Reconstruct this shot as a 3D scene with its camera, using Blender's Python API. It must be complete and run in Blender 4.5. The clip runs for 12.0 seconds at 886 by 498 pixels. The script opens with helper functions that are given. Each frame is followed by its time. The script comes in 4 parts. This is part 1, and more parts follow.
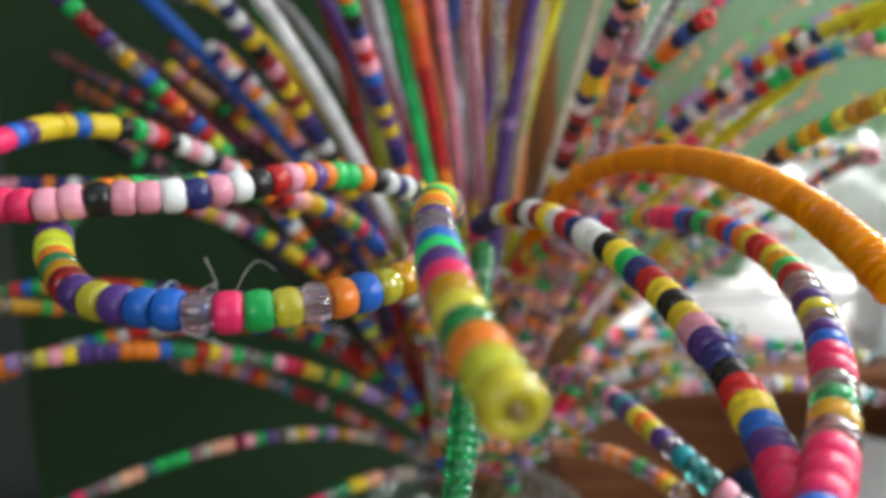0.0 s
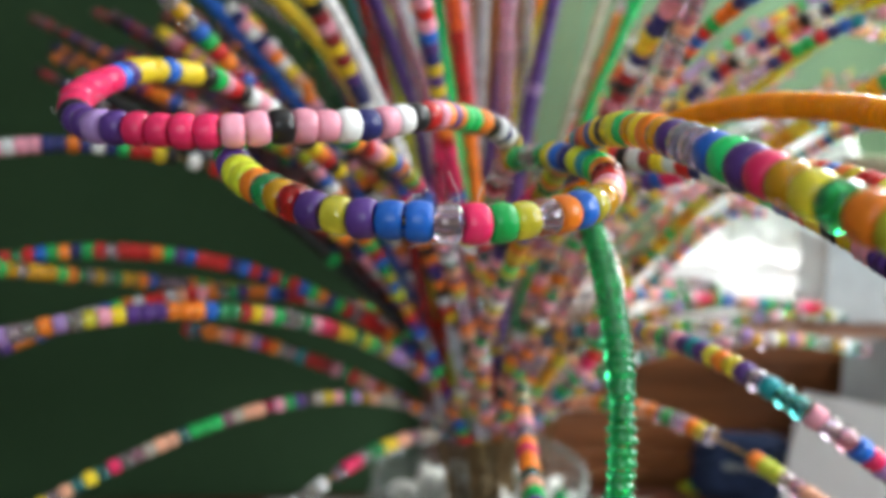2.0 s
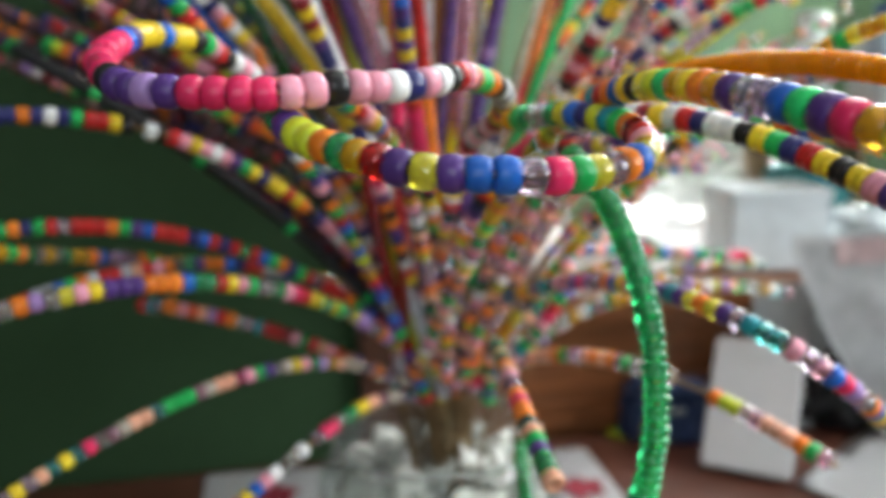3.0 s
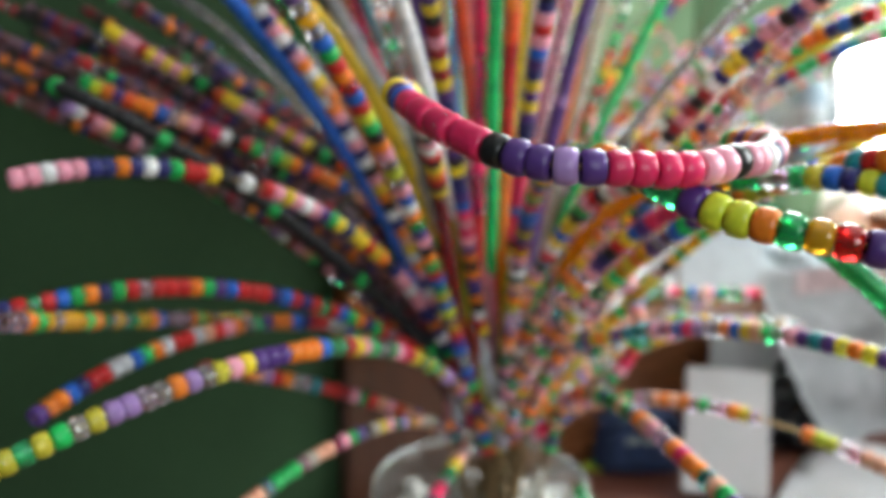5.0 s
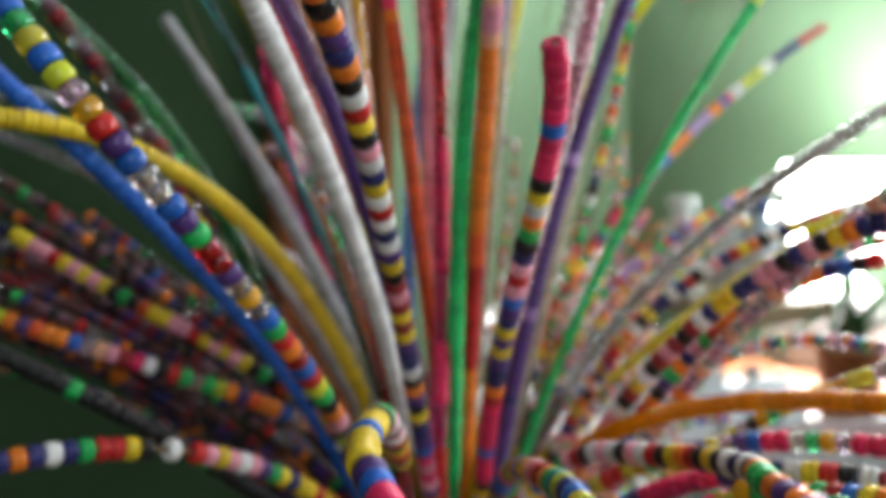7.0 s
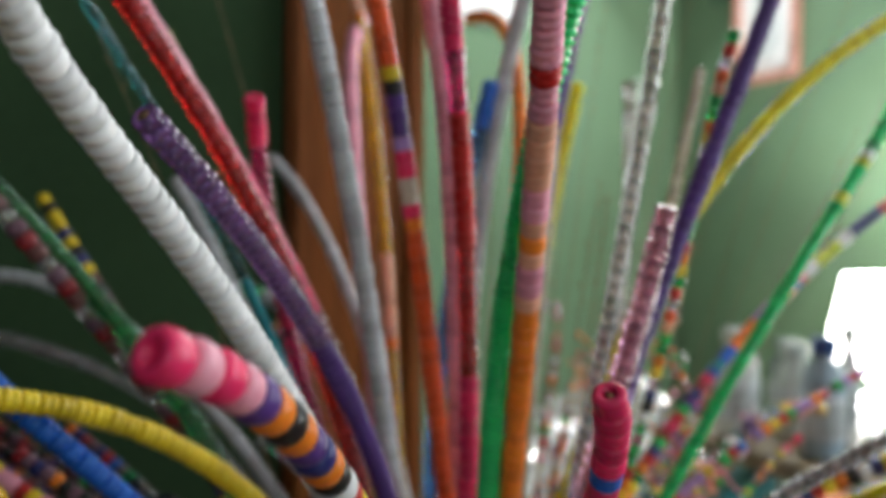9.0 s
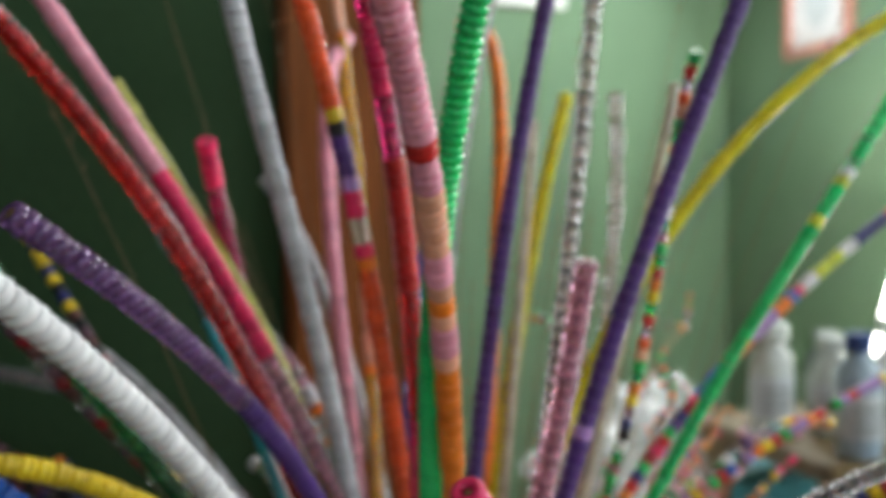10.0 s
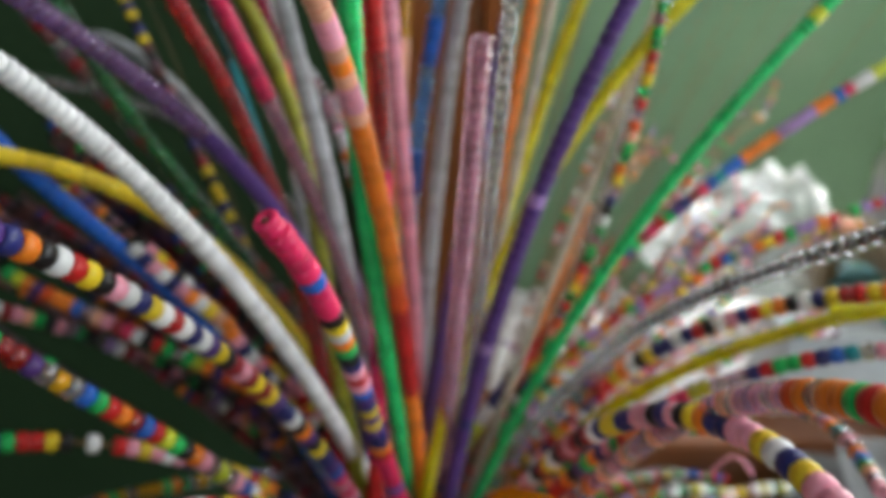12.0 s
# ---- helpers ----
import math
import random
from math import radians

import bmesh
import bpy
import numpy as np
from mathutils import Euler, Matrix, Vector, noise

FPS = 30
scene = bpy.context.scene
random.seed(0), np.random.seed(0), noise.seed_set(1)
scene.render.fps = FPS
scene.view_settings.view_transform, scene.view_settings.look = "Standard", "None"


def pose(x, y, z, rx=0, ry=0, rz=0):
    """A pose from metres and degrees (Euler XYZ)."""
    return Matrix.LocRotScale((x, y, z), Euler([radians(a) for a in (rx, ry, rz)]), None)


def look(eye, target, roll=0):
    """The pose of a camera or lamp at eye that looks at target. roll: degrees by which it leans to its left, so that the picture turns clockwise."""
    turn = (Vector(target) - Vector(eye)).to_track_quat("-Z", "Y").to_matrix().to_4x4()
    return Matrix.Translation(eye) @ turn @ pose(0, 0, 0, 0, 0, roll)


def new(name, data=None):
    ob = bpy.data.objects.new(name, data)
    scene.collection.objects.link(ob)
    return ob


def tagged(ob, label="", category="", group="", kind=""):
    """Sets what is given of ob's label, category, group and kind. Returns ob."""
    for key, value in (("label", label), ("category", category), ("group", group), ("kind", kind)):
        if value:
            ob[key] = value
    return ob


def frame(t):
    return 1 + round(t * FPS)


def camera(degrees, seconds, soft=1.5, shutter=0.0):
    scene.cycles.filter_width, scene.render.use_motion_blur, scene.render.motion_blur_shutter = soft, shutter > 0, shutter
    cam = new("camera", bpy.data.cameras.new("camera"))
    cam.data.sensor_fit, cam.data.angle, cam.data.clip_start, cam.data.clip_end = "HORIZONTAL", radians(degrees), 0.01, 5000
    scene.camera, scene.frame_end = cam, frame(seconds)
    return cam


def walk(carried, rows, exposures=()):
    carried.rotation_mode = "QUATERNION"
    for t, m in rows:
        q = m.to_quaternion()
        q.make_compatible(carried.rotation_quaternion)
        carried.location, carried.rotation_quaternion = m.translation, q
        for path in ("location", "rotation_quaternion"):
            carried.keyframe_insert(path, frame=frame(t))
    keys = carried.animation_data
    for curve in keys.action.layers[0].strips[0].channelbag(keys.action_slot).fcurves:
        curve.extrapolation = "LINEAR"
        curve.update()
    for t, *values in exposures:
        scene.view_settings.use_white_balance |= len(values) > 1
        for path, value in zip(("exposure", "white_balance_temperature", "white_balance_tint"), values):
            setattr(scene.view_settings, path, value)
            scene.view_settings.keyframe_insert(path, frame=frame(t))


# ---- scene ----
# small change of the picture's brightness along the way
EXPOSURES = [(0.0, -0.16), (1.0, -0.02), (1.5, 0.16), (2.0, 0.2), (3.5, 0.12), (5.5, 0.45), (6.5, 0.25), (7.5, -0.52), (9.5, -0.7), (10.0, -0.58), (10.5, -0.48), (11.0, -0.5), (12.0, -0.55)]
cam = camera(56.05, 12.0, soft=3.8, shutter=0.5)
PATH = [
    (0, look((-0.0172, -0.5057, 0.4508), (-0.0509, -0.1124, 0.3863), -1.23)),
    (0.5, look((-0.0302, -0.5217, 0.4436), (-0.0565, -0.1283, 0.3758), -0.61)),
    (1, look((-0.0437, -0.5282, 0.4317), (-0.0591, -0.1351, 0.3591), -0.04)),
    (1.5, look((-0.0677, -0.5210, 0.4226), (-0.0857, -0.1290, 0.3447), 0.62)),
    (2, look((-0.0888, -0.5180, 0.4363), (-0.0747, -0.1242, 0.3678), -0.46)),
    (2.5, look((-0.0990, -0.5288, 0.4400), (-0.0600, -0.1374, 0.3675), -1.74)),
    (3, look((-0.1333, -0.5217, 0.4349), (-0.0654, -0.1365, 0.3509), -1.23)),
    (3.5, look((-0.1943, -0.5062, 0.4456), (-0.0814, -0.1303, 0.3685), -3.33)),
    (3.7, look((-0.2134, -0.4936, 0.4443), (-0.0905, -0.1209, 0.3669), -2.61)),
    (5.5, look((-0.2716, -0.4670, 0.4525), (-0.1187, -0.1036, 0.3848), -0.22)),
    (6, look((-0.2750, -0.4566, 0.4676), (-0.1121, -0.0954, 0.4128), -0.41)),
    (6.5, look((-0.2675, -0.4279, 0.4921), (-0.0990, -0.0681, 0.4451), -0.35)),
    (7, look((-0.2532, -0.4084, 0.5174), (-0.0767, -0.0512, 0.4824), -0.26)),
    (7.3, look((-0.2488, -0.3969, 0.5288), (-0.0736, -0.0382, 0.5038), -0.55)),
    (7.5, look((-0.2476, -0.3922, 0.5343), (-0.0736, -0.0325, 0.5153), 0.18)),
    (7.6, look((-0.2462, -0.3853, 0.5407), (-0.0699, -0.0269, 0.5199), 0.31)),
    (7.7, look((-0.2440, -0.3839, 0.5433), (-0.0695, -0.0244, 0.5261), 0.28)),
    (9.3, look((-0.2112, -0.3469, 0.6066), (-0.0582, 0.0226, 0.5994), 0.24)),
    (9.5, look((-0.2045, -0.3485, 0.6124), (-0.0597, 0.0242, 0.6010), -0.24)),
    (10, look((-0.1713, -0.3635, 0.6214), (-0.0411, 0.0142, 0.6030), -1.19)),
    (10.5, look((-0.1225, -0.3728, 0.6383), (-0.0311, 0.0146, 0.5982), 0.46)),
    (11, look((-0.0905, -0.3646, 0.6372), (-0.0498, 0.0170, 0.5244), 0.88)),
    (11.5, look((-0.0759, -0.3807, 0.6399), (-0.0477, -0.0048, 0.5059), 2.77)),
    (12, look((-0.0776, -0.4144, 0.6284), (-0.0428, -0.0381, 0.4971), 2.50)),
]
walk(cam, PATH, EXPOSURES)
cam.data.dof.use_dof, cam.data.dof.focus_distance, cam.data.dof.aperture_fstop = True, 0.185, 9.2

# ---- light ----
world = bpy.data.worlds.new("world")
scene.world = world
world.use_nodes = True
wn = world.node_tree
sky = wn.nodes.new("ShaderNodeTexSky")
sky.sky_type = "NISHITA"
sky.sun_disc = False
sky.sun_elevation, sky.sun_rotation = radians(46.8), radians(28.8)
wn.nodes["Background"].inputs["Strength"].default_value = 0.12
wn.links.new(sky.outputs[0], wn.nodes["Background"].inputs[0])


def area_lamp(name, m, sx, sy, watts, colour):
    data = bpy.data.lights.new(name, "AREA")
    data.shape, data.size, data.size_y, data.energy, data.color = "RECTANGLE", sx, sy, watts, colour
    ob = new(name, data)
    ob.matrix_world = m
    return ob


# unseen daylight fill added in the openings: high in the far room, beside the table, and behind the camera
area_lamp("daylight_fill", look((1.19, 0.85, 1.42), (0.0, 0.0, 0.35)), 0.85, 0.5, 32, (0.95, 0.98, 1.0))
area_lamp("daylight_fill", look((1.19, -0.55, 0.9), (0.0, -0.3, 0.45)), 0.8, 0.9, 20, (0.95, 0.98, 1.0))
area_lamp("daylight_fill", look((-0.3, -1.95, 0.95), (-0.2, 0.0, 0.4)), 1.1, 0.9, 9.0, (0.95, 0.98, 1.0))
sun = bpy.data.lights.new("sun", "SUN")
sun.energy, sun.angle, sun.color = 10.0, radians(0.6), (1.0, 0.97, 0.92)
new("sun", sun).matrix_world = look((0.33, 0.60, 0.73), (0, 0, 0))
bulb = bpy.data.lights.new("lamp_bulb", "POINT")
bulb.energy, bulb.shadow_soft_size, bulb.color = 45, 0.03, (1.0, 0.98, 0.94)
new("lamp_bulb", bulb).location = (0.942, 0.547, 0.495)


# ---- materials ----
def material(name):
    m = bpy.data.materials.new(name)
    m.use_nodes = True
    return m, m.node_tree, m.node_tree.nodes["Principled BSDF"]


def speckled(name, colour, rough=0.6, scale=30.0, spread=0.25, bump=0.2, stretch=(1, 1, 1), metal=0.0, fine=6.0, spec=0.5):
    """A surface with variation at two scales and fine relief."""
    m, t, p = material(name)
    co = t.nodes.new("ShaderNodeTexCoord")
    mp = t.nodes.new("ShaderNodeMapping")
    mp.inputs["Scale"].default_value = stretch
    t.links.new(co.outputs["Object"], mp.inputs[0])
    n1, n2 = t.nodes.new("ShaderNodeTexNoise"), t.nodes.new("ShaderNodeTexNoise")
    n1.inputs["Scale"].default_value, n2.inputs["Scale"].default_value = scale, scale * fine
    n1.inputs["Detail"].default_value = 5
    for n in (n1, n2):
        t.links.new(mp.outputs[0], n.inputs["Vector"])
    mix = t.nodes.new("ShaderNodeMath")
    mix.operation = "MULTIPLY_ADD"
    mix.inputs[1].default_value = 0.4
    t.links.new(n2.outputs["Fac"], mix.inputs[0])
    t.links.new(n1.outputs["Fac"], mix.inputs[2])
    ramp = t.nodes.new("ShaderNodeValToRGB")
    ramp.color_ramp.elements[0].position, ramp.color_ramp.elements[1].position = 0.45, 0.95
    ramp.color_ramp.elements[0].color = (*[c * (1 - spread) for c in colour], 1)
    ramp.color_ramp.elements[1].color = (*[min(1, c * (1 + spread)) for c in colour], 1)
    t.links.new(mix.outputs[0], ramp.inputs[0])
    t.links.new(ramp.outputs[0], p.inputs["Base Color"])
    p.inputs["Roughness"].default_value, p.inputs["Metallic"].default_value = rough, metal
    p.inputs["Specular IOR Level"].default_value = spec
    b = t.nodes.new("ShaderNodeBump")
    b.inputs["Strength"].default_value, b.inputs["Distance"].default_value = bump, 0.002
    t.links.new(mix.outputs[0], b.inputs["Height"])
    t.links.new(b.outputs[0], p.inputs["Normal"])
    return m


def bead_plastic(name, colour, clear, through_light=0.0):
    """Moulded bead plastic: glossy, slightly uneven, each bead a little different in tone."""
    m, t, p = material(name)
    info = t.nodes.new("ShaderNodeObjectInfo")
    hsv = t.nodes.new("ShaderNodeHueSaturation")
    hsv.inputs["Color"].default_value = (*colour, 1)
    val = t.nodes.new("ShaderNodeMapRange")
    val.inputs["To Min"].default_value, val.inputs["To Max"].default_value = 0.8, 1.15
    t.links.new(info.outputs["Random"], val.inputs["Value"])
    t.links.new(val.outputs[0], hsv.inputs["Value"])
    t.links.new(hsv.outputs[0], p.inputs["Base Color"])
    co = t.nodes.new("ShaderNodeTexCoord")
    n = t.nodes.new("ShaderNodeTexNoise")
    n.inputs["Scale"].default_value = 260
    t.links.new(co.outputs["Object"], n.inputs["Vector"])
    b = t.nodes.new("ShaderNodeBump")
    b.inputs["Strength"].default_value, b.inputs["Distance"].default_value = 0.25, 0.0006
    t.links.new(n.outputs["Fac"], b.inputs["Height"])
    t.links.new(b.outputs[0], p.inputs["Normal"])
    rough = t.nodes.new("ShaderNodeMapRange")
    rough.inputs["To Min"].default_value, rough.inputs["To Max"].default_value = (0.03, 0.12) if clear and through_light != 0.45 else (0.15, 0.3) if clear else (0.22, 0.42)
    t.links.new(n.outputs["Fac"], rough.inputs["Value"])
    t.links.new(rough.outputs[0], p.inputs["Roughness"])
    p.inputs["IOR"].default_value = 1.49
    p.inputs["Transmission Weight"].default_value = through_light
    if not clear:
        p.inputs["Subsurface Weight"].default_value = 0.25
        p.inputs["Subsurface Radius"].default_value = (0.002, 0.002, 0.002)
    elif through_light > 0.4:
        p.inputs["Coat Weight"].default_value, p.inputs["Coat Roughness"].default_value = 0.6, 0.03
    else:  # cloudy plastic that light wanders through
        p.inputs["Specular IOR Level"].default_value = 0.35
        p.inputs["Subsurface Weight"].default_value, p.inputs["Subsurface Scale"].default_value = 0.5, 1.0
        p.inputs["Subsurface Radius"].default_value = (0.004, 0.004, 0.004)
    return m


OPAQUE = {
    "r": (0.62, 0.02, 0.02), "m": (0.88, 0.03, 0.15), "p": (0.92, 0.38, 0.50), "o": (0.95, 0.25, 0.02), "x": (0.82, 0.11, 0.02),
    "y": (0.90, 0.66, 0.03), "i": (0.62, 0.70, 0.04), "g": (0.012, 0.50, 0.11), "b": (0.016, 0.14, 0.60), "n": (0.025, 0.03, 0.17),
    "v": (0.10, 0.040, 0.235), "l": (0.44, 0.27, 0.62), "w": (0.88, 0.89, 0.90), "k": (0.012, 0.012, 0.014), "t": (0.01, 0.30, 0.36),
    "e": (0.92, 0.46, 0.30), "d": (0.32, 0.02, 0.03), "s": (0.60, 0.62, 0.66), "h": (0.15, 0.055, 0.05), "u": (0.20, 0.10, 0.14), "f": (0.38, 0.41, 0.035),
}
CLEAR = {
    "Y": (0.97, 0.88, 0.08), "I": (0.84, 0.87, 0.08), "L": (0.93, 0.78, 0.97), "G": (0.05, 0.80, 0.30), "R": (0.74, 0.02, 0.02),
    "A": (1.0, 0.56, 0.02), "B": (0.18, 0.50, 0.97), "W": (0.95, 0.96, 0.97), "T": (0.14, 0.64, 0.66), "P": (0.95, 0.52, 0.68),
    "V": (0.44, 0.22, 0.58), "M": (0.84, 0.03, 0.22), "S": (0.66, 0.66, 0.68), "c": (1.0, 0.31, 0.0), "j": (1.0, 0.88, 0.02), "q": (0.035, 0.26, 0.26), "z": (0.03, 0.72, 0.2), "a": (0.86, 0.76, 0.62), "D": (0.05, 0.50, 0.14),
}
SHADE = {c: bead_plastic("bead_plastic", v, False) for c, v in OPAQUE.items()}
SHADE.update({c: bead_plastic("clear_bead_plastic", v, True, 0.1 if c in "zc" else 0.3 if c in "Ij" else 0.45 if c == "a" else 0.5 if c in "YA" else 0.8 if c in "GRVMP" else 0.92) for c, v in CLEAR.items()})

WIRE = speckled("brass_wire", (0.30, 0.20, 0.10), 0.4, 200, 0.2, 0.1, metal=0.8)
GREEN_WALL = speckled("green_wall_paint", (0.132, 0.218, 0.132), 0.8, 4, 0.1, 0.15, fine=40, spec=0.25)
# the wall green again, darkened to carry the partition's shade
SHADED_GREEN = speckled("shaded_green_wall_paint", (0.033, 0.069, 0.031), 0.8, 4, 0.2, 0.15, fine=40, spec=0.12)
GREY_WALL = speckled("grey_wall_paint", (0.10, 0.115, 0.105), 0.8, 4, 0.08, 0.15, fine=40)
WOOD = speckled("brown_trim_wood", (0.20, 0.070, 0.024), 0.38, 6, 0.35, 0.2, stretch=(1, 6, 14))
WOOD_UP = speckled("upright_trim_wood", (0.23, 0.072, 0.015), 0.5, 6, 0.35, 0.2, stretch=(14, 6, 1), spec=0.25)
# casing brown with the shade near the table put into it
SHADED_TRIM = speckled("shaded_trim_wood", (0.075, 0.026, 0.011), 0.4, 6, 0.35, 0.2, stretch=(14, 6, 1))
TABLE_WOOD = speckled("dark_table_wood", (0.10, 0.035, 0.022), 0.35, 5, 0.35, 0.15, stretch=(1.5, 14, 4))
SHELF_WOOD = speckled("pale_shelf_wood", (0.35, 0.22, 0.09), 0.5, 6, 0.3, 0.15, stretch=(1, 12, 4))
DARK_SHELF = speckled("olive_brown_wood", (0.15, 0.105, 0.045), 0.5, 6, 0.3, 0.15, stretch=(1, 12, 4))
PAPER = speckled("white_paper", (0.74, 0.74, 0.75), 0.8, 20, 0.05, 0.1)
CARD = speckled("white_card", (0.56, 0.56, 0.57), 0.65, 15, 0.06, 0.05)
GREY_CARD = speckled("grey_card", (0.34, 0.35, 0.35), 0.7, 15, 0.1, 0.05)
PINK_PRINT = speckled("pale_pink_print", (0.56, 0.42, 0.42), 0.7, 60, 0.3, 0.05)
RED_PRINT = speckled("dark_red_print", (0.22, 0.015, 0.03), 0.8, 60, 0.3, 0.05)
STONE = speckled("pale_pebble", (0.68, 0.68, 0.63), 0.55, 60, 0.3, 0.4)
GREY_STONE = speckled("grey_pebble", (0.38, 0.395, 0.36), 0.5, 60, 0.35, 0.4)
NAVY_CLOTH = speckled("navy_cloth", (0.012, 0.026, 0.075), 0.9, 80, 0.4, 0.5)
BLACK_PLASTIC = speckled("black_plastic", (0.008, 0.008, 0.009), 0.6, 30, 0.3, 0.1)
WORN_PAPER = speckled("worn_grey_paper", (0.44, 0.45, 0.46), 0.8, 12, 0.22, 0.4)
FIBRE = speckled("white_fibre", (0.75, 0.75, 0.75), 0.8, 300, 0.1, 0.0)
GREY_PLASTIC = speckled("grey_plastic", (0.22, 0.25, 0.25), 0.35, 20, 0.2, 0.1)
FROST_PLASTIC = speckled("frosted_plastic", (0.60, 0.66, 0.62), 0.35, 15, 0.12, 0.1)
PALE_BLUE = speckled("pale_blue_plastic", (0.34, 0.46, 0.55), 0.35, 15, 0.12, 0.1)
WHITE_PLASTIC = speckled("white_plastic", (0.78, 0.80, 0.80), 0.3, 15, 0.08, 0.1)
BLUE_PLASTIC = speckled("blue_plastic", (0.03, 0.07, 0.22), 0.35, 20, 0.15, 0.1)
TEAL_PAPER = speckled("teal_card", (0.02, 0.20, 0.22), 0.6, 20, 0.2, 0.1)
LEAF = speckled("plant_leaf", (0.04, 0.13, 0.04), 0.45, 40, 0.4, 0.2)
STRAW = speckled("dry_grass", (0.18, 0.125, 0.06), 0.8, 80, 0.3, 0.2)
PINK_FRAME = speckled("pinkish_wood_frame", (0.50, 0.24, 0.19), 0.5, 20, 0.2, 0.1)
PRINT_MAT = speckled("pale_print", (0.55, 0.60, 0.62), 0.5, 9, 0.2, 0.02)

GLASS, gt, gp = material("bowl_glass")
glass_clear, glass_gloss = gt.nodes.new("ShaderNodeBsdfTransparent"), gt.nodes.new("ShaderNodeBsdfGlossy")
glass_mix, glass_edge, glass_gain = gt.nodes.new("ShaderNodeMixShader"), gt.nodes.new("ShaderNodeLayerWeight"), gt.nodes.new("ShaderNodeMath")
glass_clear.inputs["Color"].default_value, glass_gloss.inputs["Roughness"].default_value = (0.93, 0.95, 0.94, 1), 0.03
glass_edge.inputs["Blend"].default_value = 0.2
glass_gain.operation = "MULTIPLY_ADD"
glass_gain.inputs[1].default_value, glass_gain.inputs[2].default_value = 0.35, 0.03
gt.links.new(glass_edge.outputs["Facing"], glass_gain.inputs[0])
gt.links.new(glass_gain.outputs[0], glass_mix.inputs[0])
gt.links.new(glass_clear.outputs[0], glass_mix.inputs[1])
gt.links.new(glass_gloss.outputs[0], glass_mix.inputs[2])
gt.links.new(glass_mix.outputs[0], gt.nodes["Material Output"].inputs["Surface"])
GLASS_RIM, rt, rp = material("glass_rim")
rp.inputs["Base Color"].default_value, rp.inputs["Roughness"].default_value = (0.75, 0.80, 0.78, 1), 0.06
rp.inputs["Transmission Weight"].default_value, rp.inputs["IOR"].default_value = 0.85, 1.45
WHITE_FILM, qt, qp = material("white_plastic_film")
qp.inputs["Base Color"].default_value, qp.inputs["Roughness"].default_value = (0.9, 0.9, 0.9, 1), 0.3
film_mix, film_back = qt.nodes.new("ShaderNodeMixShader"), qt.nodes.new("ShaderNodeBsdfTranslucent")
film_back.inputs["Color"].default_value = (0.95, 0.95, 0.95, 1)
film_mix.inputs[0].default_value = 0.5
qt.links.new(qp.outputs[0], film_mix.inputs[1])
qt.links.new(film_back.outputs[0], film_mix.inputs[2])
qt.links.new(film_mix.outputs[0], qt.nodes["Material Output"].inputs["Surface"])
FILM, ft, fp = material("clear_film")
fp.inputs["Base Color"].default_value, fp.inputs["Roughness"].default_value = (0.84, 0.87, 0.88, 1), 0.18
fp.inputs["Specular IOR Level"].default_value, fp.inputs["Coat Weight"].default_value = 1.0, 1.0
thin_mix, thin_clear = ft.nodes.new("ShaderNodeMixShader"), ft.nodes.new("ShaderNodeBsdfTransparent")
thin_mix.inputs[0].default_value = 0.6
ft.links.new(fp.outputs[0], thin_mix.inputs[1])
ft.links.new(thin_clear.outputs[0], thin_mix.inputs[2])
ft.links.new(thin_mix.outputs[0], ft.nodes["Material Output"].inputs["Surface"])
PALE_FILM = speckled("pale_blue_film", (0.60, 0.68, 0.70), 0.25, 20, 0.18, 0.3)
SHADE_LIT, lt, lp = material("lit_lampshade")
lp.inputs["Base Color"].default_value = (0.85, 0.85, 0.82, 1)
lp.inputs["Emission Color"].default_value, lp.inputs["Emission Strength"].default_value = (1.0, 0.98, 0.94, 1), 40.0


# ---- builders ----
def part(name, bm, mat, parent=None, label="", smooth=False, kind=""):
    """Links a bmesh as one mesh object under a thing or a part."""
    me = bpy.data.meshes.new(name)
    bmesh.ops.recalc_face_normals(bm, faces=bm.faces)
    for f in bm.faces:
        f.smooth = smooth
    bm.to_mesh(me)
    bm.free()
    me.materials.append(mat)
    ob = new(name, me)
    if parent is not None:
        ob.parent = parent
    return tagged(ob, label, "", "", kind)


def thing(name, place, label, category, group="", kind=""):
    ob = new(name)
    ob.location = place
    ob.empty_display_size = 0.02
    return tagged(ob, label, category, group, kind)


def block(x0, x1, y0, y1, z0, z1, bevel=0.002):
    bm = bmesh.new()
    bmesh.ops.create_cube(bm, size=1)
    for v in bm.verts:
        v.co = ((x0 + x1) / 2 + v.co.x * (x1 - x0), (y0 + y1) / 2 + v.co.y * (y1 - y0), (z0 + z1) / 2 + v.co.z * (z1 - z0))
    if bevel:
        bmesh.ops.bevel(bm, geom=bm.edges[:], offset=bevel, segments=2, affect="EDGES")
    return bm


def lathe(profile, seg=32, centre=(0, 0, 0)):
    """A body of revolution round z from pairs of radius and height."""
    bm = bmesh.new()
    rings = []
    for r, z in profile:
        if r < 1e-6:
            rings.append([bm.verts.new((centre[0], centre[1], centre[2] + z))])
        else:
            rings.append([bm.verts.new((centre[0] + r * math.cos(2 * math.pi * k / seg), centre[1] + r * math.sin(2 * math.pi * k / seg), centre[2] + z))
                          for k in range(seg)])
    for a, b in zip(rings, rings[1:]):
        for k in range(seg):
            q = [a[k % len(a)], a[(k + 1) % len(a)], b[(k + 1) % len(b)], b[k % len(b)]]
            q = list(dict.fromkeys(q))
            if len(q) > 2:
                bm.faces.new(q)
    return bm


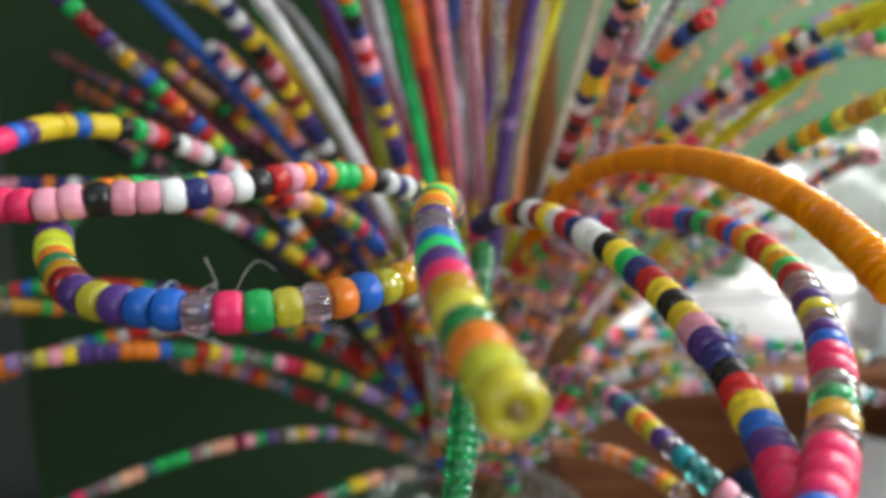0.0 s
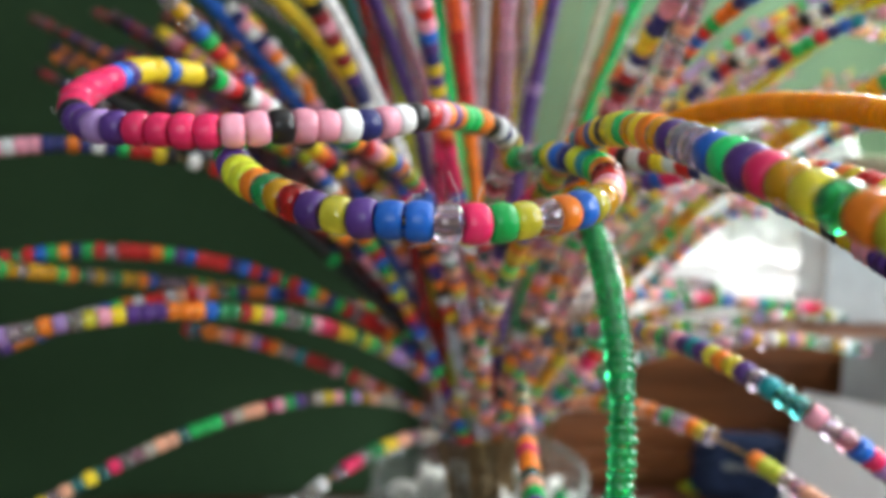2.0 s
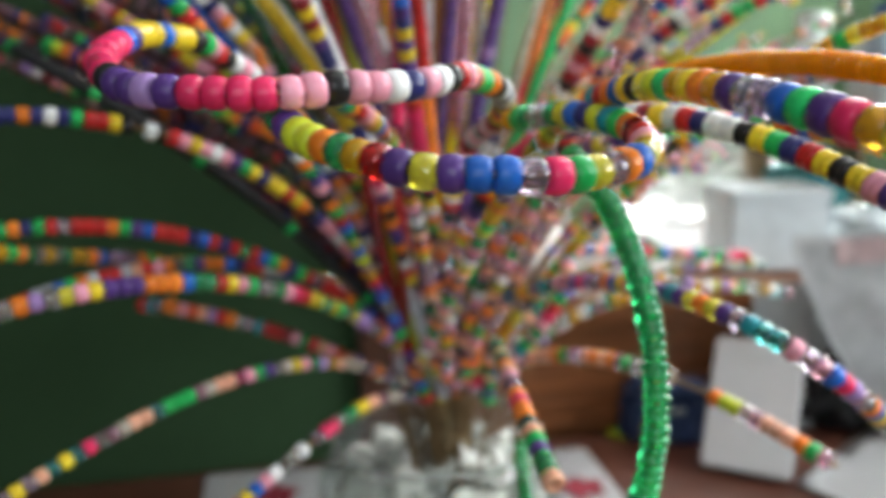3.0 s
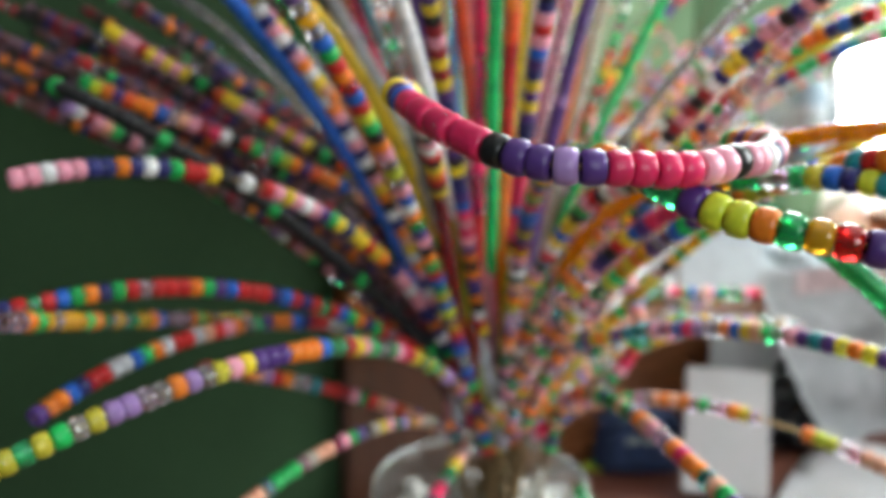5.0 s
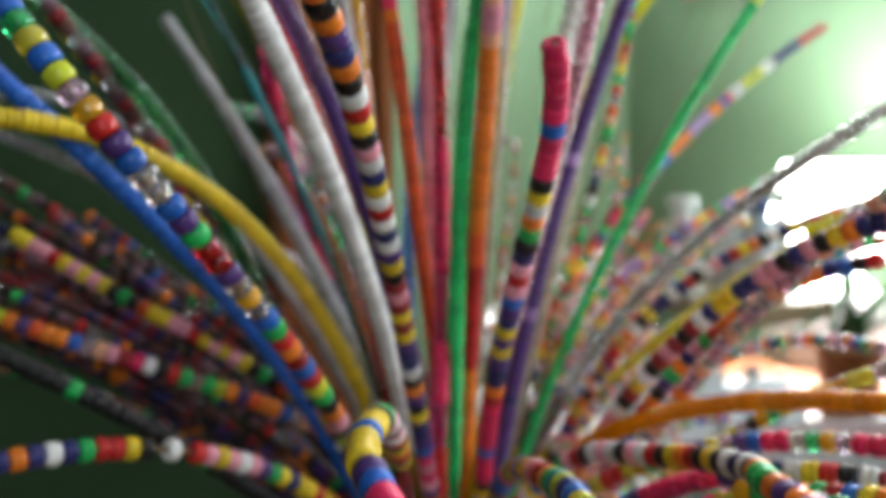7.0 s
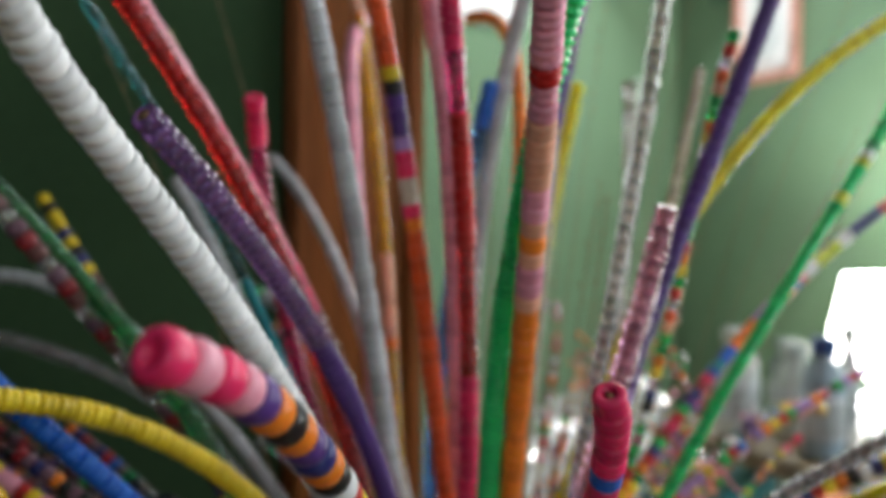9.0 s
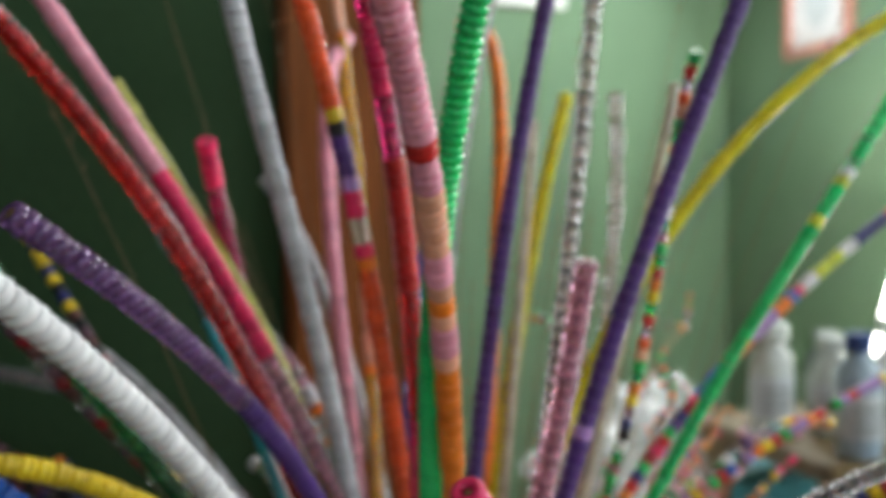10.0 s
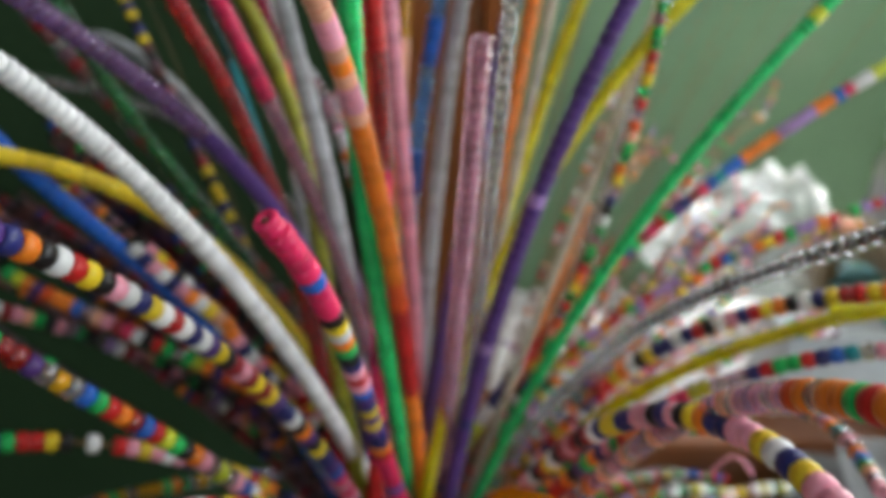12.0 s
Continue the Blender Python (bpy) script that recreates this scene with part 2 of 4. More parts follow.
def tube(points, radius, seg=6, taper=1.0):
    """A thin round bar along a line of points."""
    bm = bmesh.new()
    rings, n = [], len(points)
    for k, p in enumerate(points):
        d = (points[min(k + 1, n - 1)] - points[max(k - 1, 0)]).normalized()
        q = d.to_track_quat("Z", "X")
        r = radius * (1 + (taper - 1) * k / max(1, n - 1))
        rings.append([bm.verts.new(p + q @ Vector((r * math.cos(2 * math.pi * j / seg), r * math.sin(2 * math.pi * j / seg), 0))) for j in range(seg)])
    for a, b in zip(rings, rings[1:]):
        for j in range(seg):
            bm.faces.new((a[j], a[(j + 1) % seg], b[(j + 1) % seg], b[j]))
    bm.faces.new(rings[0][::-1])
    bm.faces.new(rings[-1])
    return bm


# ---- beads and stems ----
PITCH = 0.006
MOUTH = Vector((-0.044, -0.012, 0.185))


TUBES = {"Z": "y", "Q": "m"}  # long beads that take two places


def bead_mesh(code, fine, flat):
    """A barrel-shaped pony bead with its hole, along z."""
    rows = [(0.0019, -0.0027), (0.0033, -0.00297), (0.0040, -0.0025), (0.0044, -0.0014), (0.0045, 0.0), (0.0044, 0.0014), (0.0040, 0.0025),
            (0.0033, 0.00297), (0.0019, 0.0027)] if fine else [(0.0019, -0.0028), (0.0036, -0.0027), (0.0045, -0.0008), (0.0045, 0.0008), (0.0036, 0.0027), (0.0019, 0.0028)]
    if flat:
        rows = [(0.0019, -0.0029), (0.0030, -0.0029), (0.0040, -0.0025), (0.00455, -0.0015), (0.0040, -0.0005), (0.0030, 0.0), (0.0040, 0.0005), (0.00455, 0.0015),
                (0.0040, 0.0025), (0.0030, 0.0029), (0.0019, 0.0029)] if code in CLEAR else [
            (0.0019, -0.0029), (0.0035, -0.00298), (0.0042, -0.0024), (0.0045, -0.0015), (0.0042, -0.0005), (0.0039, 0.0), (0.0042, 0.0005), (0.0045, 0.0015),
            (0.0042, 0.0024), (0.0035, 0.00298), (0.0019, 0.0029)]
    if code in TUBES:
        rows = [(0.0019, -0.0087), (0.0034, -0.00895), (0.0043, -0.0081), (0.0045, -0.006), (0.0043, -0.003), (0.0045, 0.0), (0.0043, 0.0021), (0.0034, 0.00295), (0.0019, 0.0027)]
    bm = lathe(rows + rows[:1], 10 if not fine else 14 if flat else 20)
    me = bpy.data.meshes.new("bead")
    bmesh.ops.recalc_face_normals(bm, faces=bm.faces)
    for f in bm.faces:
        f.smooth = True
    bm.to_mesh(me)
    bm.free()
    me.materials.append(SHADE[TUBES.get(code, code)])
    return me


BEADS = {}


def bead_data(code, fine, flat=False):
    if (code, fine, flat) not in BEADS:
        BEADS[code, fine, flat] = bead_mesh(code, fine, flat)
    return BEADS[code, fine, flat]


def bezier(a, b, c, d, grow=1.0):
    """Points along a bent stem, from its foot to its tip; grow lengthens it past d."""
    a, b, c, d = (Vector(p) for p in (a, b, c, d))
    pts = []
    for k in range(121):
        u = k / 120 * min(1.0, grow)
        pts.append(a * (1 - u) ** 3 + b * 3 * u * (1 - u) ** 2 + c * 3 * u * u * (1 - u) + d * u ** 3)
    if grow > 1:
        step = (pts[-1] - pts[-2])
        for k in range(int(120 * (grow - 1))):
            pts.append(pts[-1] + step)
    return pts


def looped(points):
    """Points along a smooth line through the given places."""
    p = [Vector(q) for q in points]
    p = [p[0] * 2 - p[1], *p, p[-1] * 2 - p[-2]]
    pts = []
    for a, b, c, d in zip(p, p[1:], p[2:], p[3:]):
        for k in range(12):
            u = k / 12
            pts.append(0.5 * (2 * b + (c - a) * u + (2 * a - 5 * b + 4 * c - d) * u * u + (3 * b - a - 3 * c + d) * u ** 3))
    return pts + [p[-2]]


def stem(points, colours, anchor=None, label="", first=0.014, fine=True, name="beaded_stem", jitter=True, scale=1.0, wide=1.0, flat=False, joined=False, low=""):
    """One beaded wire. colours: a letter a bead from the tip on, repeated down the wire ('.' is bare wire).
    anchor: how far along the wire, from its foot, the first letter stands; None: at the tip.
    low: the letters of the last beads over the bowl, where they differ."""
    foot = points[0].copy()
    own = thing(name, foot, label, "beaded stem", "beaded stems in the bowl")
    line = [p - foot for p in points]
    drop = MOUTH + (foot - MOUTH) * 0.6 - Vector((0, 0, 0.05)) - foot
    part("wire", tube([drop] + line[::2] + ([line[-1]] if len(line) % 2 == 0 else []), 0.0011 * wide, 5), WIRE, own, smooth=True)
    heap, used = bmesh.new(), []
    run = [0.0]
    for a, b in zip(line, line[1:]):
        run.append(run[-1] + (b - a).length)
    pitch = PITCH * scale
    top = run[-1] - pitch * 0.4 if anchor is None else anchor
    k0 = -int((run[-1] - top) / pitch) if anchor is not None else 0
    s, k, at = top - k0 * pitch, k0, len(run) - 1
    while s > first:
        while at > 0 and run[at - 1] > s:
            at -= 1
        u = (s - run[at - 1]) / max(1e-9, run[at] - run[at - 1])
        p = line[at - 1].lerp(line[at], u)
        code = low[k % len(low)] if low and s < 0.175 else colours[k % len(colours)]
        if code != ".":
            d = (line[min(at + 1, len(line) - 1)] - line[max(at - 2, 0)]).normalized()
            if jitter:
                d = (d + (0.05 if flat else 0.06) * Vector((random.uniform(-1, 1), random.uniform(-1, 1), random.uniform(-1, 1)))).normalized()
            z = scale * wide * random.uniform(*((0.93, 1.06) if flat else (0.96, 1.04)))
            at_bead = Matrix.LocRotScale(p, d.to_track_quat("Z", "Y") @ Euler((0, 0, random.uniform(0, 6.28))).to_quaternion(), (z, z, scale))
            if joined:
                have = len(heap.faces)
                old = len(heap.verts)
                heap.from_mesh(bead_data(code, False))
                heap.verts.ensure_lookup_table()
                heap.faces.ensure_lookup_table()
                for v in heap.verts[old:]:
                    v.co = at_bead @ v.co
                if code not in used:
                    used.append(code)
                for f in heap.faces[have:]:
                    f.material_index = used.index(code)
            else:
                ob = new("bead", bead_data(code, fine, flat))
                ob.parent = own
                ob.matrix_basis = at_bead
        s -= pitch
        k += 1
    if joined:
        row = part("bead_string", heap, SHADE[used[0]], own, smooth=True, kind="stuff")
        for code in used[1:]:
            row.data.materials.append(SHADE[code])
    else:
        heap.free()
    return own


# ---- setting ----
def wall(name, bm, mat=None):
    return part(name, bm, mat or GREEN_WALL, kind="structure")


FLOOR_Z, CEIL_Z, TOP, SILL = -0.68, 1.75, 0.07, 0.2125
wall("floor", block(-1.75, 1.35, -2.15, 1.55, FLOOR_Z - 0.1, FLOOR_Z, 0), SHELF_WOOD)
part("ceiling", block(-1.75, 1.35, -2.15, 1.55, CEIL_Z, CEIL_Z + 0.1, 0), PAPER, kind="structure")
# back wall and side wall of the far room
wall("wall_west", block(-1.75, -1.60, -2.0, 1.40, FLOOR_Z, CEIL_Z, 0), GREY_WALL)


def wall_with_holes(name, axis, at, thick, holes, mat):
    """A wall across x or y with openings (from, to, lower, upper), in butting pieces joined into one."""
    lo, hi = (-2.0, 1.40) if axis == "x" else (-1.60, 1.20)
    bm, s = bmesh.new(), lo
    pieces = []
    for a0, a1, h0, h1 in holes:
        pieces += [(s, a0, FLOOR_Z, CEIL_Z), (a0, a1, FLOOR_Z, h0), (a0, a1, h1, CEIL_Z)]
        s = a1
    pieces.append((s, hi, FLOOR_Z, CEIL_Z))
    for s0, s1, z0, z1 in pieces:
        b = block(at, at + thick, s0, s1, z0, z1, 0) if axis == "x" else block(s0, s1, at, at + thick, z0, z1, 0)
        me = bpy.data.meshes.new("piece")
        b.to_mesh(me)
        b.free()
        bm.from_mesh(me)
        bpy.data.meshes.remove(me)
    return wall(name, bm, mat)


# both openings are out of view, added for the fill lamps
wall_with_holes("wall_east", "x", 1.20, 0.15, ((-0.95, -0.15, 0.45, 1.35), (0.42, 1.28, 1.16, 1.68)), GREEN_WALL)
# an unseen high opening, added so that a patch of sun falls on the sill
wall_with_holes("wall_north", "y", 1.40, 0.15, ((0.65, 1.02, 1.33, 1.72),), GREEN_WALL)
# opening behind the camera, added for the fill lamp there
wall_with_holes("wall_south", "y", -2.15, 0.15, ((-0.85, 0.25, 0.5, 1.4),), GREEN_WALL)
# grey wall beyond the end of the partition
wall("wall_recess", block(-1.60, -0.503, 0.37, 0.45, FLOOR_Z, CEIL_Z, 0), GREY_WALL)
# partition to the left of the pass-through, its shade put into a darker green
wall("partition_wall", block(-0.50, -0.0845, 0.25, 0.36, FLOOR_Z, CEIL_Z, 0.003), SHADED_GREEN)


def pass_through():
    """Upright casing and moulded sill of the opening behind the bowl."""
    post = part("door_casing", block(-0.083, 0.022, 0.238, 0.365, 0.2127, CEIL_Z, 0.004), WOOD_UP, kind="structure")
    # lower end of the casing, made darker to stand for shade behind the bowl
    part("casing_foot", block(-0.0835, 0.0225, 0.234, 0.365, FLOOR_Z, 0.2120, 0.004), SHADED_TRIM, post, "foot of the casing, its brown darkened for shade")
    part("bead_moulding", block(-0.080, -0.068, 0.232, 0.2395, 0.2135, CEIL_Z, 0.002), WOOD_UP, post)
    part("bead_moulding", block(0.006, 0.018, 0.232, 0.2395, 0.2135, CEIL_Z, 0.002), WOOD_UP, post)
    sill = part("sill_wall", block(0.023, 1.2, 0.262, 0.36, FLOOR_Z, 0.188, 0), WOOD, kind="structure")
    for y0, z0, z1 in ((0.236, 0.186, 0.212), (0.247, 0.170, 0.187), (0.255, 0.105, 0.116), (0.248, 0.088, 0.106), (0.240, 0.0705, 0.0885)):
        part("moulding", block(0.0235, 1.199, y0, 0.60 if z1 > 0.2 else 0.2635, z0, z1, 0.003), WOOD, sill)


pass_through()


def table():
    own = thing("table", (0, -0.1, FLOOR_Z), "dark reddish wooden table pushed against the wall", "table")
    base = Vector((0, -0.1, FLOOR_Z))
    def put(name, x0, x1, y0, y1, z0, z1):
        ob = part(name, block(x0, x1, y0 + 0.1, y1 + 0.1, z0 - FLOOR_Z, z1 - FLOOR_Z, 0.004), TABLE_WOOD, own)
    put("tabletop", -0.62, 0.98, -0.30, 0.2315, TOP - 0.03, TOP)
    for x in (-0.60, 0.91):
        for y in (-0.28, 0.17):
            put("leg", x, x + 0.05, y, y + 0.05, FLOOR_Z, TOP - 0.0305)


table()


# ---- on the table ----
def placemat():
    own = thing("placemat", (-0.05, 0.06, TOP), "white paper placemat with dark red leaf prints under the bowl", "placemat")
    bm = bmesh.new()
    n = 14
    grid = [[bm.verts.new((-0.18 + 0.36 * i / n, -0.15 + 0.30 * j / n + 0.02 * (0.5 - i / n), 0.0012 + 0.0006 * math.sin(i * 1.3) * math.cos(j * 0.9))) for j in range(n + 1)] for i in range(n + 1)]
    for i in range(n):
        for j in range(n):
            bm.faces.new((grid[i][j], grid[i + 1][j], grid[i + 1][j + 1], grid[i][j + 1]))
    bmesh.ops.solidify(bm, geom=bm.faces[:], thickness=0.0008)
    part("sheet", bm, PAPER, own, smooth=True)
    for x, y, r in ((-0.118, 0.105, 0.3), (0.15, 0.06, 1.7), (-0.14, -0.06, 2.1), (0.13, -0.09, 4.0)):
        bm = bmesh.new()
        ring = []
        for k in range(44):
            a = 2 * math.pi * k / 44
            q = 0.022 * (0.62 + 0.38 * abs(math.cos(2.5 * a)) + 0.12 * math.cos(11 * a + 1))
            ring.append(bm.verts.new((x + q * math.cos(a + r), y + q * 0.9 * math.sin(a + r), 0.0030)))
        f = bm.faces.new(ring)
        e = bmesh.ops.extrude_face_region(bm, geom=[f])
        for v in e["geom"]:
            if isinstance(v, bmesh.types.BMVert):
                v.co.z += 0.0004
        part("leaf_print", bm, RED_PRINT, own)


placemat()


def bowl():
    own = thing("glass_bowl", (-0.046, 0.016, TOP + 0.0035), "round clear glass bowl filled with pale pebbles", "bowl")
    h = MOUTH.z - TOP - 0.0035
    outer = [(0.0, 0.0), (0.040, 0.0), (0.060, 0.012), (0.082, 0.04), (0.088, 0.062), (0.084, 0.088), (0.076, h - 0.008), (0.0745, h), (0.0715, h + 0.001)]
    inner = [(0.0705, h - 0.004), (0.080, 0.086), (0.084, 0.062), (0.078, 0.042), (0.056, 0.017), (0.036, 0.006), (0.0, 0.005)]
    glass = part("glass", lathe(outer + inner, 48), GLASS, own, smooth=True)
    glass.visible_shadow = False
    ring = [Vector((0.0722 * math.cos(a), 0.0722 * math.sin(a), h + 0.0032)) for a in [2 * math.pi * q / 48 for q in range(49)]]
    part("rim", tube(ring, 0.0018, 8), GLASS_RIM, glass, "rounded glass rim", smooth=True).visible_shadow = False
    rng = random.Random(5)
    levels = ((0.020, 0.038, 7), (0.036, 0.056, 12), (0.052, 0.066, 15), (0.068, 0.066, 15), (0.083, 0.063, 15), (0.094, 0.056, 12), (0.099, 0.034, 8), (0.106, 0.024, 5))
    for level, (z, rad, count) in enumerate(levels):
        for j in range(count):
            bm = bmesh.new()
            for q in range(15):  # a broken stone: the hull of points on a squarish lump
                v = Vector((rng.uniform(-1, 1), rng.uniform(-1, 1), rng.uniform(-1, 1)))
                bm.verts.new(v / max(0.35, max(abs(c) for c in v)) * rng.uniform(0.75, 1.0))
            hull = bmesh.ops.convex_hull(bm, input=bm.verts[:])
            bmesh.ops.delete(bm, geom=[v for v in hull["geom_interior"] if isinstance(v, bmesh.types.BMVert)], context="VERTS")
            bmesh.ops.bevel(bm, geom=bm.edges[:], offset=0.09, segments=1, affect="EDGES")
            size = (rng.uniform(0.013, 0.020), rng.uniform(0.010, 0.015), rng.uniform(0.006, 0.010))
            rot = Euler((rng.gauss(0, 0.45), rng.gauss(0, 0.45), rng.uniform(0, 6))).to_matrix()
            a = 2 * math.pi * (j + rng.uniform(-0.3, 0.3)) / count + level
            q = rad * rng.uniform(0.75, 1.0) if level < 5 else rad * rng.uniform(0.3, 1.0)
            for v in bm.verts:
                v.co = rot @ Vector((v.co.x * size[0], v.co.y * size[1], v.co.z * size[2])) + Vector((q * math.cos(a), q * math.sin(a), z + rng.uniform(-0.0004, 0.0004)))
            part("pebble", bm, STONE if rng.random() < 0.6 else GREY_STONE, own)


bowl()


def stem_binding():
    """The tan bundle that holds the stems together over the stones."""
    own = thing("stem_binding", (-0.044, -0.010, 0.186), "tan raffia binding round the feet of the stems", "binding")
    bm = lathe([(0.004, 0.0), (0.008, 0.002), (0.010, 0.010), (0.0085, 0.018), (0.009, 0.024), (0.007, 0.031), (0.004, 0.033), (0.004, 0.0)], 22)
    for v in bm.verts:
        v.co.x, v.co.y = v.co.x * (1 + 0.22 * math.sin(9 * math.atan2(v.co.y, v.co.x))), v.co.y * (1 + 0.18 * math.sin(7 * math.atan2(v.co.y, v.co.x) + 1))
    part("raffia_wrap", bm, STRAW, own)
    for z in (0.012, 0.023):
        ring = [Vector((0.0104 * math.cos(a), 0.0104 * math.sin(a), z + 0.002 * math.sin(a * 2))) for a in [2 * math.pi * k / 24 for k in range(25)]]
        part("tie", tube(ring, 0.0013, 6), STRAW, own)


stem_binding()


def card_box():
    own = thing("card_box", (0.224, 0.141, TOP), "plain white flat card box leaning back on the table", "box")
    own.matrix_world = pose(0.224, 0.141, TOP, 0, 0, -38) @ pose(0, 0, 0, -30, 0, 0)
    part("carton", block(0, 0.078, -0.016, 0, 0.0005, 0.120, 0.002), CARD, own)
    part("lid_flap", block(0.0008, 0.0772, -0.0155, -0.0005, 0.1203, 0.1215, 0.0004), CARD, own)
    part("tuck_tab", block(0.026, 0.052, -0.0172, -0.0161, 0.104, 0.120, 0.0004), CARD, own)


card_box()


def folded_card():
    own = thing("folded_card", (0.335, 0.200, TOP), "folded pale grey card standing on the table", "card")
    own.rotation_euler = (0, 0, -0.25)
    part("front_leaf", block(-0.030, 0.028, -0.001, 0.001, 0.0005, 0.152, 0.0004), GREY_CARD, own)
    leaf = part("back_leaf", block(0, 0.055, -0.001, 0.001, 0.0005, 0.152, 0.0004), GREY_CARD, own)
    leaf.location, leaf.rotation_euler = (0.0285, 0.0012, 0), (0, 0, 0.5)


folded_card()


def crumple(sx, sy, sz, seed, sub=4, amount=0.25, freq=2.5):
    """A soft irregular lump sitting on z = 0."""
    bm = bmesh.new()
    bmesh.ops.create_icosphere(bm, subdivisions=sub, radius=1)
    for v in bm.verts:
        n = v.co.normalized()
        f = 1 + amount * noise.noise(n * freq + Vector((seed, 0, 0))) + amount * 0.5 * abs(noise.noise(n * freq * 3 + Vector((0, seed, 0))))
        p = Vector((n.x * sx, n.y * sy, n.z * sz)) * f
        v.co = (p.x, p.y, max(0.0, p.z + sz * 0.75))
    return bm


def navy_pouch():
    own = thing("navy_pouch", (0.214, 0.200, TOP), "soft navy blue cloth pouch with a pale printed line", "pouch")
    own.rotation_euler = (0, 0, -0.35)
    def soft(x0, x1, y0, y1, z0, z1, amount, seed):
        bm = block(x0, x1, y0, y1, z0, z1, 0.006)
        bmesh.ops.subdivide_edges(bm, edges=bm.edges[:], cuts=3, use_grid_fill=True)
        for v in bm.verts:
            k = min(1, (v.co.z - 0.0005) / 0.02)
            v.co += Vector([amount * k * noise.noise(v.co * 45 + Vector((seed + j * 9, 0, 0))) for j in range(3)])
        return bm
    part("body", soft(-0.043, 0.043, -0.016, 0.016, 0.0005, 0.052, 0.007, 3), NAVY_CLOTH, own, smooth=True)
    part("flap", soft(-0.041, 0.041, -0.021, 0.014, 0.0505, 0.064, 0.006, 8), NAVY_CLOTH, own, smooth=True)
    for x0, x1 in ((-0.018, -0.004), (-0.001, 0.016)):
        part("print_bar", block(x0, x1, -0.0245, -0.0225, 0.038, 0.043, 0.0004), GREY_PLASTIC, own, "pale printed line")


navy_pouch()


def black_bag():
    own = thing("black_bag", (0.415, 0.200, TOP), "soft black bag with a loop handle on the table", "bag")
    part("body", crumple(0.060, 0.030, 0.046, 8.0, amount=0.5, freq=2.2), BLACK_PLASTIC, own, smooth=True)
    ring = [Vector((0.024 * math.cos(a), 0.004 * math.sin(2 * a), 0.082 + 0.016 * math.sin(a))) for a in [math.pi * k / 14 for k in range(15)]]
    part("handle", tube(ring, 0.003, 8), BLACK_PLASTIC, own, smooth=True)


black_bag()


def green_clip():
    own = thing("green_clip", (0.172, 0.215, TOP), "small bright green plastic clip on the table", "clip")
    part("jaw", block(-0.012, 0.012, -0.003, 0.003, 0.0005, 0.006, 0.0015), SHADE["i"], own)
    part("lever", block(-0.004, 0.014, -0.002, 0.002, 0.0062, 0.010, 0.001), SHADE["g"], own)
    own.rotation_euler = (0, 0, -0.9)


green_clip()


def paper_sheet(name, place, turn, w, d, curl, label, mat=PAPER, tilt=0):
    """A loose curled sheet with thickness."""
    bm = bmesh.new()
    n = 24
    cols = []
    for i in range(n + 1):
        u = i / n
        a = curl * u
        x = w * (math.sin(a) / curl if curl else u)
        z = w * ((1 - math.cos(a)) / curl if curl else 0)
        cols.append([bm.verts.new((x, d * (j / 6 - 0.5), z + 0.004 * noise.noise(Vector((u * 4, j * 0.7, w * 9))))) for j in range(7)])
    for i in range(n):
        for j in range(6):
            bm.faces.new((cols[i][j], cols[i + 1][j], cols[i + 1][j + 1], cols[i][j + 1]))
    bmesh.ops.solidify(bm, geom=bm.faces[:], thickness=0.0012)
    own = part(name, bm, mat, None, label, smooth=True)
    own.matrix_world = pose(*place, 0, tilt, turn)
    return tagged(own, "", "paper")


paper_sheet("paper_sheet", (0.313, 0.030, TOP + 0.006), 33, 0.20, 0.12, 0.0, "loose white paper sheet lying on the table")


def curled_sheet():
    """A big sheet standing on its lower edge, its free corner curling up and over."""
    own = thing("curled_sheet", (0.47, 0.13, TOP), "large curled white sheet with a faded pink printed band", "paper")
    def at(u, v, out=0.0):
        left = Vector((0.290 - 0.47 + 0.13 * v ** 1.25, 0.016 - 0.01 * v, 0.217 * (1 - v) + 0.001))
        right = Vector((0.17, 0.015, 0.165 * (1 - v) + 0.001))
        p = left.lerp(right, u)
        p.y += 0.035 * math.sin(math.pi * u) * (0.3 + v * 0.7) - 0.02 * (1 - v) ** 2 * (1 - u) - out
        p.z += 0.012 * math.sin(math.pi * u) * (1 - v) + 0.004 * noise.noise(Vector((u * 5, v * 4, 1))) * (1 - v)
        p.y += 0.010 * noise.noise(Vector((u * 3.5, v * 5, 7))) + 0.005 * noise.noise(Vector((u * 9, v * 8, 3)))
        return p
    def skin(u0, u1, v0, v1, n, out, thick):
        bm = bmesh.new()
        g = [[bm.verts.new(at(u0 + (u1 - u0) * i / n, v0 + (v1 - v0) * j / n, out)) for j in range(n + 1)] for i in range(n + 1)]
        for i in range(n):
            for j in range(n):
                bm.faces.new((g[i][j], g[i + 1][j], g[i + 1][j + 1], g[i][j + 1]))
        bmesh.ops.solidify(bm, geom=bm.faces[:], thickness=thick)
        return bm
    part("sheet", skin(0, 1, 0, 1, 28, 0, 0.001), WORN_PAPER, own, smooth=True)
    part("printed_band", skin(0.12, 0.95, 0.02, 0.13, 10, 0.0022, 0.0004), PINK_PRINT, own, "faded pink print", smooth=True)


curled_sheet()

